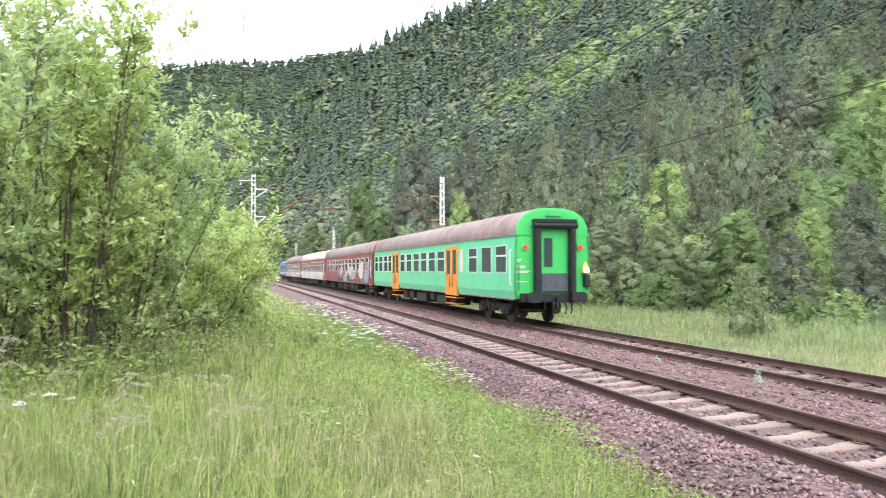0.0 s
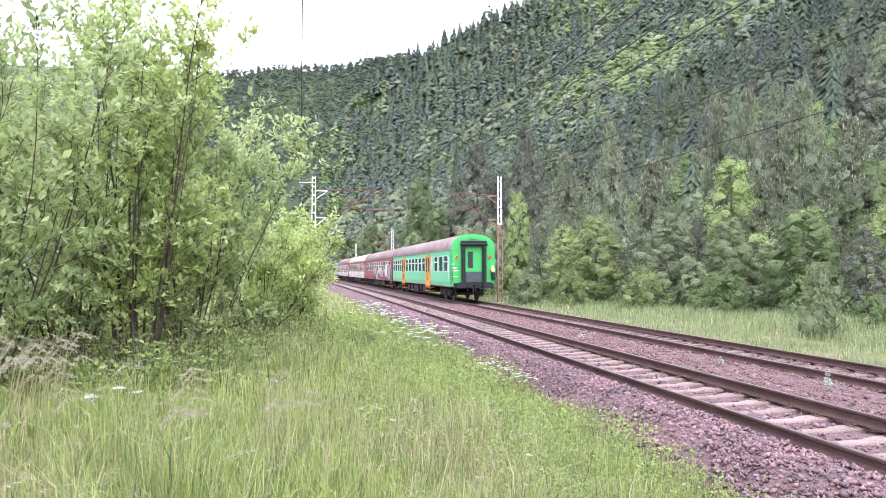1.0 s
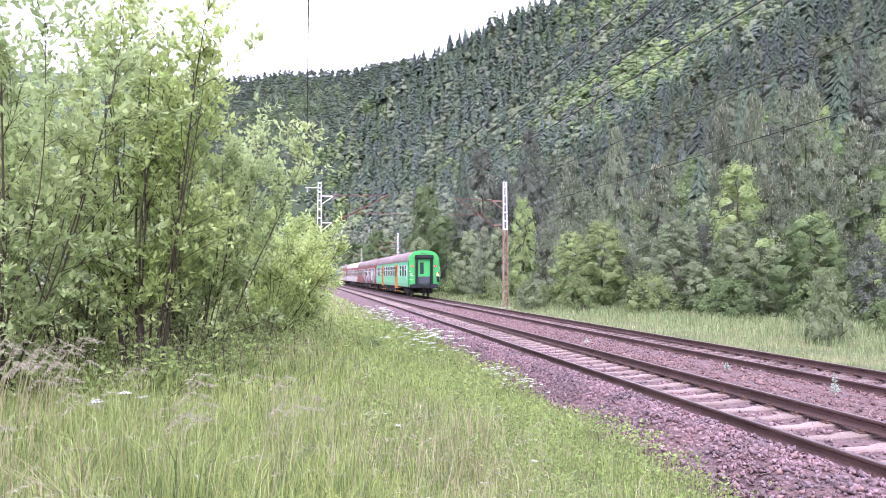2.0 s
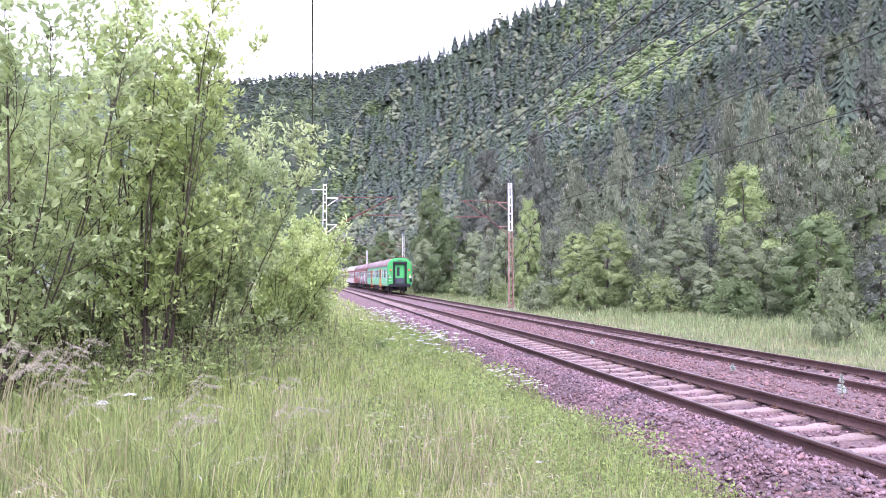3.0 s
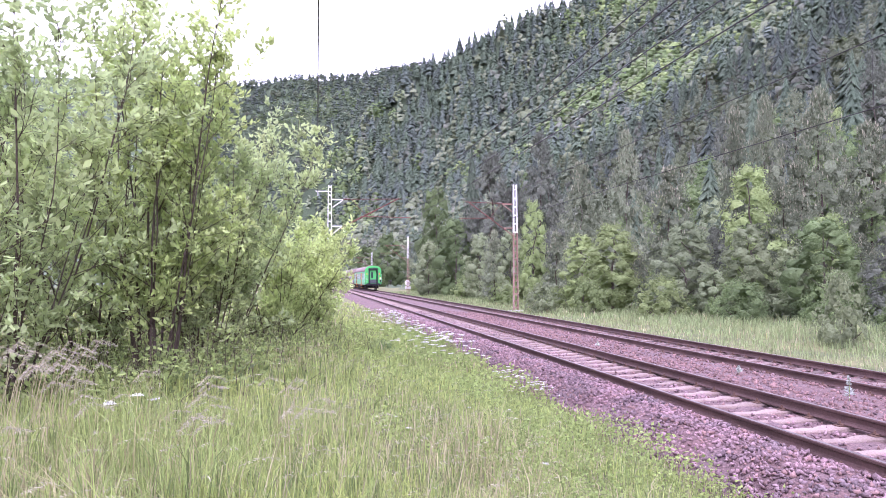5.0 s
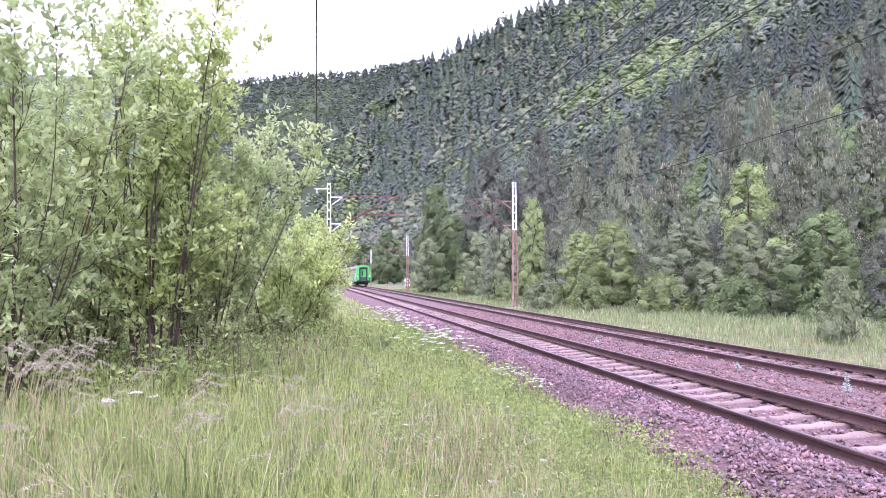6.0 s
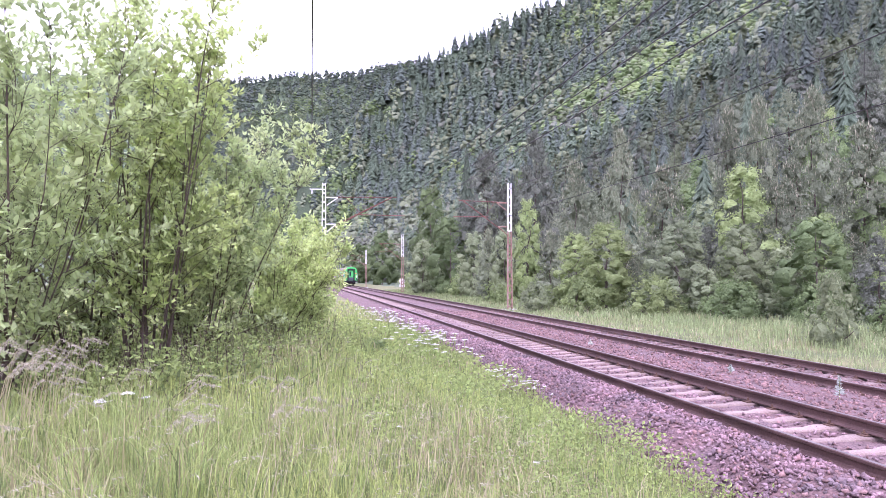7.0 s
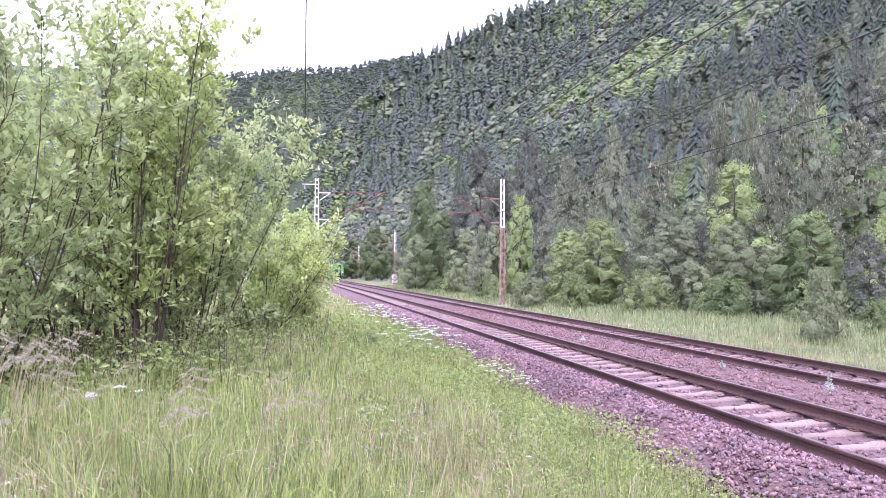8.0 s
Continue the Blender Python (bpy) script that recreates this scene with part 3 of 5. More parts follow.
    for sx in (-1, 1):
        for a, b, bar in windows:
            side_window(t, sx, a, b, bar=bar)
        for a, b in doors:
            d = Shape()
            mid = (a + b) / 2
            for p, q in ((a, mid - 0.012), (mid + 0.012, b)):
                d.box(min(sx * (HALF - 0.04), sx * (HALF + 0.022)), p, FLOOR - 0.12, max(sx * (HALF - 0.04), sx * (HALF + 0.022)), q, 3.12, 0.012)
            ob = part("door", d, door_mat, t)
            for p, q in ((a, mid), (mid, b)):
                part("door_pane", Shape().box(min(sx * HALF, sx * (HALF + 0.03)), p + 0.2, 1.85, max(sx * HALF, sx * (HALF + 0.03)), q - 0.2, 2.95, 0.01), M_GLASS, ob)
                part("door_handle", Shape().tube([(sx * (HALF + 0.035), (p * 0.2 + q * 0.8 if p == a else p * 0.8 + q * 0.2), 1.25), (sx * (HALF + 0.035), (p * 0.2 + q * 0.8 if p == a else p * 0.8 + q * 0.2), 1.75)], 0.018, 6), M_STEEL, ob)
            st = Shape()
            for i, z in enumerate((0.78, 0.5)):
                st.box(min(sx * 1.1, sx * (HALF + 0.05)), a + 0.1, z - 0.02, max(sx * 1.1, sx * (HALF + 0.05)), b - 0.1, z + 0.02, 0.006)
            part("step", st, door_mat, ob)
    # gangway with its rubber bulges, door and lamps
    for ye, s in ((y0, -1), (y1, 1)):
        gw = Shape()
        z0, z1 = 1.3, 3.62
        for sx in (-1, 1):
            gw.loft([[(sx * 0.69 + 0.13 * math.cos(a), ye + s * (0.20 + 0.19 * math.sin(a)), z) for a in [2 * math.pi * k / 10 for k in range(10)]] for z in (1.2, 3.55)])
        gw.tube([(-0.86, ye + s * 0.24, 3.66), (0.86, ye + s * 0.24, 3.66)], 0.13, 10)
        gw.box(-0.82, ye - 0.02, 3.76, 0.82, ye + s * 0.36, 3.88) if s > 0 else gw.box(-0.82, ye - 0.36, 3.76, 0.82, ye + 0.02, 3.88)
        part("gangway_bellows", gw, M_BLACK, t, "black rubber gangway bellows")
        ya, yb = sorted((ye + s * 0.005, ye + s * 0.03))
        part("gangway_door", Shape().box(-0.58, ya, 1.28, 0.58, yb, 3.5, 0.008), ends, t)
        yc, yd = sorted((ye + s * 0.03, ye + s * 0.045))
        part("gangway_window", Shape().box(-0.36, yc, 2.15, -0.02, yd, 3.2, 0.01), M_GLASS, t)
        yc, yd = sorted((ye + s * 0.03, ye + s * 0.12))
        part("gangway_plate", Shape().box(-0.54, yc, 1.25, 0.54, yd, 1.92, 0.02), M_GREY, t)
        part("end_beam", Shape().box(-1.3, ye - 0.1, 0.86, 1.3, ye + 0.1, 1.2, 0.03), M_BLACK, t)
        for sx in (-1, 1):
            part("tail_light_rim", Shape().tube([(sx * 1.09, ye, 2.86), (sx * 1.09, ye + s * 0.06, 2.86)], 0.12, 16), ends, t)
            part("tail_light", Shape().tube([(sx * 1.09, ye + s * 0.06, 2.86), (sx * 1.09, ye + s * 0.075, 2.86)], 0.095, 16), M_TAIL, t)
            part("grab_rail", Shape().tube([(sx * 1.36, ye + s * 0.02, 1.3), (sx * 1.36, ye + s * 0.07, 1.4), (sx * 1.36, ye + s * 0.07, 2.2), (sx * 1.36, ye + s * 0.02, 2.3)], 0.016, 6), M_STEEL, t)
    for sx in (-1, 1):
        part("handrail", Shape().tube([(sx * (HALF + 0.03), 0.42, 1.5), (sx * (HALF + 0.07), 0.42, 1.6), (sx * (HALF + 0.07), 0.42, 2.7), (sx * (HALF + 0.03), 0.42, 2.8)], 0.022, 6), M_WHITE, t)
    return t


WHEELS, VEHICLES = [], []
WIN = [(0.89, 2.03, True), (2.47, 3.65, False), (4.17, 5.26, True), (8.86, 10.05, True), (10.47, 11.66, True), (12.05, 13.24, True), (13.65, 14.84, True), (15.30, 16.49, True), (16.92, 18.09, True), (20.56, 21.49, True), (21.74, 22.87, True), (23.34, 24.52, True), (24.88, 25.91, True)]
green = coach("green_coach", "bright green railway coach with orange doors and dusty roof", M_GREEN, M_GREEN, None, M_ROOF, M_ENDGREEN, [(6.8, 8.65), (18.45, 20.27)], WIN, M_ORANGE, True)
for sx in (-1, 1):
    part("narrow_window", Shape().box(min(sx * (HALF - 0.02), sx * (HALF + 0.012)), 6.07, 1.95, max(sx * (HALF - 0.02), sx * (HALF + 0.012)), 6.5, 2.95, 0.008), M_CREAM, green, "narrow frosted window")
marker = part("end_marker_lamp", Shape().box(1.12, -0.12, 1.92, 1.36, 0.1, 2.14, 0.02).loft([[(1.14, -0.1, 2.14), (1.34, -0.1, 2.14), (1.34, 0.06, 2.14), (1.14, 0.06, 2.14)], [(1.22, -0.05, 2.34), (1.26, -0.05, 2.34), (1.26, 0.0, 2.34), (1.22, 0.0, 2.34)]]), M_YELLOW, green, "yellow end marker lamp")
part("marker_light", Shape().box(1.15, -0.135, 1.95, 1.33, -0.12, 2.11), M_MARKER, marker)
part("marker_battery", Shape().box(1.2, -0.1, 1.42, 1.42, 0.1, 1.86, 0.02), M_BLACK, green)
bars = Shape()
for z, w in ((2.42, 0.18), (2.36, 0.12), (2.18, 0.34), (2.12, 0.3), (2.0, 0.5), (1.96, 0.4), (1.62, 0.42)):
    bars.box(-1.40, 0.112, z - 0.018, -1.40 + w, 0.1185, z + 0.018)
part("inscription", bars, M_CREAM, green, "small white inscriptions")
part("end_plate", Shape().box(-0.3, 0.03, 3.98, 0.3, 0.06, 4.02), M_GREY, green)
for y in (2.6, 4.6, 10.5, 14.6, 23):
    part("inscription", Shape().box(-HALF - 0.004, y, 1.25, -HALF + 0.01, y + 0.45, 1.29), M_CREAM, green)

OLD = [(1.6 + k * 1.95, 1.6 + k * 1.95 + 1.2, True) for k in range(12) if 1.6 + k * 1.95 + 1.2 < LEN - 1]
red = coach("red_coach", "faded red railway coach covered with graffiti", M_RED, M_RED, None, M_ROOF, M_RED, [(0.45, 1.25)], OLD, M_RED)
rng = random.Random(11)
for k in range(26):
    y, z = rng.uniform(1.4, 17), rng.uniform(1.15, 2.1)
    w, h = rng.uniform(0.4, 1.3), rng.uniform(0.25, 0.75)
    pts = []
    for i in range(11):
        a = 2 * math.pi * i / 11
        q = rng.uniform(0.55, 1.1)
        pts.append((y + w * q * math.cos(a), min(max(z + h * q * math.sin(a), 1.03), 2.85)))
    d = 0.004 + 0.0006 * k
    part("graffiti_patch", Shape().loft([[(-HALF - d, a, b) for a, b in pts], [(-HALF + 0.02, a, b) for a, b in pts]]), M_GRAF[k % 5], red, "sprayed paint")
cream = coach("cream_coach", "red and cream railway coach with a pale stripe below the windows", M_CREAM, M_RED, 1.85, M_CREAM, M_RED, [(0.45, 1.25)], OLD, M_RED)
old = coach("old_coach", "red and cream railway coach with worn paint", M_CREAM, M_RED, 1.7, M_ROOF, M_RED, [(0.45, 1.25)], OLD, M_RED)
for k in range(14):
    y, z = rng.uniform(2, 22), rng.uniform(1.2, 1.9)
    pts = [(y + rng.uniform(0.5, 1.1) * 0.9 * math.cos(a), z + rng.uniform(0.5, 1.1) * 0.35 * math.sin(a)) for a in [2 * math.pi * i / 9 for i in range(9)]]
    d = 0.004 + 0.0006 * k
    part("graffiti_patch", Shape().loft([[(-HALF - d, a, b) for a, b in pts], [(-HALF + 0.02, a, b) for a, b in pts]]), M_GRAF[(0, 3, 4)[k % 3]], old, "sprayed paint")


def locomotive():
    t = thing("locomotive", "blue electric locomotive with a raised pantograph", "locomotive", group="vehicles of the train")
    L = 17.0
    prof = [(-1.45, 1.0), (-1.48, 1.3), (-1.48, 2.9), (-1.3, 3.5), (-0.9, 3.75), (0.9, 3.75), (1.3, 3.5), (1.48, 2.9), (1.48, 1.3), (1.45, 1.0)]
    rings = []
    for y, k in ((0.1, 0.8), (0.45, 0.97), (1.5, 1.0), (L - 1.5, 1.0), (L - 0.45, 0.97), (L - 0.1, 0.8)):
        rings.append([(x * (0.9 + 0.1 * k), y, 1.0 + (z - 1.0) * k) for x, z in prof])
    part("body", Shape().loft(rings), M_BLUE, t)
    for sx in (-1, 1):
        part("stripe", Shape().box(min(sx * 1.46, sx * 1.492), 1.6, 1.35, max(sx * 1.46, sx * 1.492), L - 1.6, 1.65), M_CREAM, t)
        for k in range(6):
            part("side_grille", Shape().box(min(sx * 1.46, sx * 1.495), 3.2 + k * 1.8, 2.2, max(sx * 1.46, sx * 1.495), 4.4 + k * 1.8, 2.8, 0.01), M_GREY, t)
        part("cab_window", Shape().box(min(sx * 1.46, sx * 1.495), 0.9, 2.2, max(sx * 1.46, sx * 1.495), 1.5, 2.9, 0.01), M_GLASS, t)
    part("windscreen", Shape().box(-1.0, 0.1, 2.3, 1.0, 0.32, 2.95, 0.02), M_GLASS, t)
    part("underframe", Shape().box(-1.2, 0.6, 0.6, 1.2, L - 0.6, 1.0, 0.05), M_UNDER, t)
    part("roof_gear", Shape().box(-0.6, 4.5, 3.75, 0.6, 12.5, 3.95, 0.04), M_GREY, t)
    p = Shape()
    for sx in (-0.5, 0.5):
        p.tube([(sx, 2.4, 3.8), (sx * 0.9, 3.9, 4.6), (sx * 0.8, 2.6, 5.35)], 0.03, 6)
    p.tube([(-0.9, 2.6, 5.38), (0.9, 2.6, 5.38)], 0.035, 6)
    part("pantograph", p, M_GREY, t)
    for y in (3.6, L - 3.6):
        bogie(t, y)
    end_fittings(t, 0.1, -1)
    end_fittings(t, L - 0.1, 1)
    return t


loco = locomotive()
PITCH = 26.8
TRAIN = [(green, 0.0), (red, PITCH), (cream, 2 * PITCH), (old, 3 * PITCH), (loco, 4 * PITCH)]
REAR, SPEED = 24.8, 20.1   # where the last coach's end is at the start, and how fast it goes


def on_rails(s, length):
    x0, y0, _ = line(s, FAR)
    x1, y1, _ = line(s + length, FAR)
    return pose(x0, y0, DROP + 0.009, 0, 0, math.degrees(math.atan2(-(x1 - x0), y1 - y0)))


def motions():
    for ob, ahead in TRAIN:
        length = 17.0 if ob is loco else LEN
        walk(ob, [(t, on_rails(REAR + ahead + SPEED * t, length)) for t in range(9)])
    for ob, y in WHEELS:
        walk(ob, [(k / 30, pose(0, y, 0.46, -math.degrees(SPEED * k / 30 / 0.46))) for k in range(241)])

# ---- trees ----
def leafy(name, col, second, island=0.35, leaf=0.45, scale=0.12, rough=0.75, ragged=0.0, rand=0.0):
    return material(name, col, rough, vary=0.16, rand=rand, scale=scale, fine=2.6, island=island, leaf=leaf, second=second, spec=0.2, ragged=ragged)


M_SPRUCE = leafy("spruce_needles", (0.102, 0.140, 0.092), (0.120, 0.155, 0.098), island=0.28, leaf=0.2, ragged=0.37, rand=0.25)
# bluer spruce: some of the hillside's haze is mixed into the needle colour
M_SPRUCE2 = leafy("spruce_needles_haze_tint", (0.104, 0.132, 0.106), (0.120, 0.146, 0.116), island=0.28, leaf=0.2, ragged=0.37, rand=0.25)
M_PINE = leafy("pine_needles", (0.130, 0.155, 0.088), (0.148, 0.170, 0.095), island=0.24, leaf=0.2, ragged=0.37, rand=0.25)
M_PINE2 = leafy("pine_needles_greyish", (0.192, 0.218, 0.136), (0.172, 0.200, 0.124), island=0.16, leaf=0.25, ragged=0.37, rand=0.25)
M_PINE3 = leafy("pine_needles_dull", (0.132, 0.146, 0.108), (0.150, 0.162, 0.118), island=0.24, leaf=0.2, ragged=0.37, rand=0.25)
M_BROAD = leafy("beech_leaves", (0.160, 0.215, 0.088), (0.140, 0.195, 0.080), island=0.24, leaf=0.35, ragged=0.37, rand=0.25)
M_BROAD2 = leafy("birch_leaves", (0.255, 0.315, 0.125), (0.225, 0.290, 0.115), island=0.16, leaf=0.35, ragged=0.37, rand=0.25)
M_BROAD3 = leafy("aspen_leaves", (0.195, 0.235, 0.130), (0.220, 0.258, 0.136), island=0.16, leaf=0.35, ragged=0.37, rand=0.25)
M_CANDLE = leafy("pine_shoots", (0.40, 0.38, 0.27), (0.34, 0.33, 0.23), island=0.2)
M_BARK = material("grey_bark", (0.13, 0.105, 0.085), 0.95, vary=0.3, scale=3, fine=30, bump=0.5)
M_PBARK = material("pine_bark", (0.085, 0.064, 0.052), 0.95, vary=0.3, scale=3, fine=30, bump=0.5)


def tri(v, q):
    """Four-sided faces as pairs of triangles."""
    return v, np.concatenate([q[:, :3], q[:, [0, 2, 3]]])


def merge(*pieces):
    vs, fs, k = [], [], 0
    for v, f in pieces:
        vs.append(v), fs.append(f + k)
        k += len(v)
    return np.concatenate(vs), np.concatenate(fs)


def domes(rng, c, s, axis_, m=6, fine=True, rise=0.55):
    """Ragged caps of foliage at c, of radius s, bulging along axis_."""
    n = len(c)
    ax = unit(axis_)
    e = unit(np.cross(ax, rnd_unit(rng, n)))
    g = np.cross(ax, e)
    s = np.reshape(s, (-1, 1, 1))
    w = np.arange(m) * 2 * np.pi / m
    rows = []
    for rad, up in (((1.0, -0.3), (0.72, 0.3)) if fine else ((1.0, -0.3),)):
        a = w + rng.normal(0, 0.22, (n, m)) + rad
        k = rad * rng.uniform(0.72, 1.28, (n, m, 1))
        rows.append(c[:, None] + s * (k * (np.cos(a)[..., None] * e[:, None] + np.sin(a)[..., None] * g[:, None]) + (up * rise + rng.normal(0, 0.12, (n, m, 1))) * ax[:, None]))
    top = c[:, None] + s * (rise + rng.normal(0, 0.1, (n, 1, 1))) * ax[:, None]
    v = np.concatenate(rows + [top], 1)
    per = v.shape[1]
    k, q = np.arange(m), (np.arange(m) + 1) % m
    f = [np.column_stack([per - 1 - m + k, per - 1 - m + q, np.full(m, per - 1)])]
    if fine:
        f += [np.column_stack([k, q, m + q]), np.column_stack([k, m + q, m + k])]
    f = np.concatenate(f)
    return v.reshape(-1, 3), (np.arange(n)[:, None, None] * per + f).reshape(-1, 3)


def surface_leaves(rng, c, s, axis_, per, leaf, slim=0.6, loose=0.45, lift=0.0):
    """Leaves that lie over such caps, turned outwards like the foliage of a crown."""
    n = len(c) * per
    i = np.repeat(np.arange(len(c)), per)
    d = unit(rnd_unit(rng, n) + unit(axis_)[i] * 0.75)
    base = c[i] + d * (np.asarray(s)[i] * rng.uniform(0.62, 1.1, n))[:, None]
    nrm = unit(d + loose * rng.normal(0, 1, (n, 3)))
    way = np.cross(nrm, rnd_unit(rng, n)) + d * 0.25 + (0, 0, lift)
    ln = leaf * rng.uniform(0.6, 1.4, n)
    return tri(*kites(base, way, np.cross(nrm, way), ln, ln * slim, 0.06))


def spruce_crown(rng, whorls, m, r=0.15, lo=0.05):
    """A spruce of height 1: whorls of drooping boughs, each folded along its middle."""
    t = np.repeat(lo + (0.985 - lo) * np.linspace(0, 1, whorls) ** 0.92, m) + rng.normal(0, 0.55 / whorls, whorls * m)
    n = len(t)
    rad = r * np.clip(1.0 - t, 0.012, 1) ** 0.74 * rng.uniform(0.72, 1.2, n)
    a = (np.tile(np.arange(m), whorls) + np.repeat(rng.random(whorls), m)) * 2 * np.pi / m + rng.normal(0, 0.15, n)
    out = np.column_stack([np.cos(a), np.sin(a), np.zeros(n)])
    top = out * (rad * 0.22)[:, None]
    top[:, 2] = np.clip(t + np.maximum(0.7 * rad, 1.3 / whorls * (1.1 - t)) + 0.01, 0.04, 1.0)
    tip = out * rad[:, None] + np.column_stack([np.zeros(n), np.zeros(n), t - rad * rng.uniform(0.0, 0.35, n)])
    length = np.linalg.norm(tip - top, axis=1)
    side = np.column_stack([-np.sin(a), np.cos(a), np.zeros(n)])
    return tri(*kites(top, tip - top, side, length, rad * 2 * np.pi / m * 0.92 + 0.003, -0.13, 0.6))


def pine_places(rng, n, r, lo, pointed=0.5):
    """Where the tufts of a pine of height 1 sit: layered, widest in its lower half."""
    t = lo + (1 - lo) * (np.floor((np.arange(n) / n) * 9) / 9 + rng.uniform(0.02, 0.11, n))
    u = (t - lo) / (1 - lo)
    env = r * np.where(u < 0.3, 0.7 + u, (1.0 - np.clip((u - 0.3) / 0.72, 0, 1) ** (2.0 - pointed)))
    a = rng.random(n) * 2 * np.pi
    rad = env * np.sqrt(rng.uniform(0.15, 1.0, n))
    c = np.column_stack([np.cos(a) * rad, np.sin(a) * rad, t])
    c[-1] = (0, 0, 0.975)
    s = r * rng.uniform(0.24, 0.42, n) * (1.15 - 0.6 * u)
    axis_ = np.column_stack([np.cos(a) * 0.9, np.sin(a) * 0.9, np.full(n, 0.75)])
    return c, s, axis_


def round_places(rng, n, r, lo, pointed=0.0):
    """Where the clumps of a broadleaf crown of height 1 sit: over an uneven egg."""
    u = (np.arange(n) + rng.uniform(0.1, 0.9, n)) / n
    env = r * np.sin(np.pi * (0.14 + 0.80 * u)) ** 0.7 * (1 - pointed * u) * rng.uniform(0.55, 1.05, n)
    a = np.arange(n) * 2.4 + rng.normal(0, 0.5, n)
    s = r * rng.uniform(0.28, 0.52, n) * (1.1 - (0.35 + 0.3 * pointed) * u)
    c = np.column_stack([np.cos(a) * env, np.sin(a) * env, lo + (1 - lo) * (0.08 + 0.88 * u) - s * 0.35])
    axis_ = np.column_stack([np.cos(a) * (1.1 - 0.6 * u), np.sin(a) * (1.1 - 0.6 * u), 0.25 + u])
    return c, s, axis_


def trunk_piece(h, r):
    w = np.arange(5) * 2 * np.pi / 5
    v = np.concatenate([np.column_stack([np.cos(w) * k, np.sin(w) * k, np.full(5, z)]) for k, z in ((r, -0.05), (r * 0.4, h))])
    k, q = np.arange(5), (np.arange(5) + 1) % 5
    return v, np.concatenate([np.column_stack([k, q, q + 5]), np.column_stack([k, q + 5, k + 5])])


def joined_woods(name, label, trees, rng):
    """One mesh of many trees. Each tree: x, y, z, height, width factor, template, material."""
    vs, qs, ms, k = [], [], [], 0
    for x, y, z, h, w, (v, q, bark), m in trees:
        a = rng.random() * 2 * np.pi
        c, s = np.cos(a) * h * w, np.sin(a) * h * w
        lean = rng.normal(0, 0.012, 2) * h
        p = np.column_stack([v[:, 0] * c - v[:, 1] * s + x + lean[0] * v[:, 2], v[:, 0] * s + v[:, 1] * c + y + lean[1] * v[:, 2], v[:, 2] * h + z])
        vs.append(p), qs.append(q + k)
        ms.append(np.where(np.arange(len(q)) < bark, len(WOODMATS) - 1, m))
        k += len(v)
    me = array_mesh(name, np.concatenate(vs), np.concatenate(qs), WOODMATS, np.concatenate(ms))
    tagged(new(name, me), label, "woods", kind="stuff")


WOODMATS = [M_SPRUCE, M_SPRUCE2, M_PINE, M_PINE2, M_PINE3, M_BROAD, M_BROAD2, M_BROAD3, M_PBARK]


def templates(rng, level, count=7):
    """Spruces, pines and broadleaf trees of height 1, the finer the nearer."""
    def wrap(crown, height=0.8, r=0.011):
        if level > 1:
            return (*crown, 0)
        t = trunk_piece(height, r)
        return (*merge(t, crown), len(t[1]))

    spr, pin, bro = [], [], []
    for _ in range(count):
        r = rng.uniform(0.165, 0.21)
        spr.append(wrap(spruce_crown(rng, *((34, 17), (24, 12), (15, 8), (7, 4))[level], r)))
        c = pine_places(rng, (80, 44, 18, 8)[level], rng.uniform(0.19, 0.25), rng.uniform(0.12, 0.36) if level < 2 else 0.1, rng.uniform(0.2, 0.9))
        if level > 1:
            c = (c[0], c[1] * 1.6, c[2])
        p = domes(rng, c[0], c[1] * (0.6, 0.8, 1, 1)[level], c[2], 6 if level < 2 else 5, False, 0.85)
        if level < 2:
            p = merge(p, surface_leaves(rng, *c, (24, 6)[level], (0.030, 0.042)[level], 0.32, 0.35, 0.5))
        pin.append(wrap(p))
        c = round_places(rng, (56, 34, 15, 7)[level], rng.uniform(0.24, 0.31), 0.08, rng.uniform(0, 0.5))
        if level > 1:
            c = (c[0], c[1] * 1.25, c[2])
        c = (c[0], c[1] * (0.72 if level < 2 else 0.9), c[2])
        p = domes(rng, c[0], c[1] * (0.85, 0.9, 0.9, 1)[level], c[2], 6 if level < 2 else 5, level > 0, 0.8)
        if level < 2:
            p = merge(p, surface_leaves(rng, *c, (34, 9)[level], (0.022, 0.038)[level], 0.65, 0.45))
        bro.append(wrap(p, 0.6))
    return spr, pin, bro


def pick(rng, x, y, z, sets):
    """Which kind grows here: patches of broadleaf, pine nearer the valley, spruce higher up."""
    patch = np.sin(x * 0.021 + 1.3 * np.sin(y * 0.013)) * np.sin(y * 0.017 + 0.8) + rng.normal(0, 0.36)
    low = max(0, 1 - z / 55)
    if patch > 0.56:
        return sets[2][rng.integers(len(sets[2]))], int(rng.choice([5, 6, 7], p=[0.60, 0.12, 0.28])), rng.uniform(0.85, 1.15), rng.uniform(0.7, 0.95)
    if rng.random() < 0.16 + 0.6 * low:
        return sets[1][rng.integers(len(sets[1]))], int(rng.choice([2, 3, 4], p=[0.35, 0.35, 0.30])), rng.uniform(0.85, 1.2), rng.uniform(0.8, 1.1)
    return sets[0][rng.integers(len(sets[0]))], int(rng.choice([0, 1], p=[0.62, 0.38])), rng.uniform(0.8, 1.15), rng.uniform(0.8, 1.25)


def seen_from(x, y, z, h):
    """Leaves out what lies behind the ridge or outside the valley that is looked into."""
    ok = np.ones(len(x), bool)
    for k in (0.35, 0.5, 0.65, 0.78, 0.9):
        ok &= ground_z(x * k, y * k) + 1.5 <= 1.85 + (z + h - 1.85) * k
    return ok


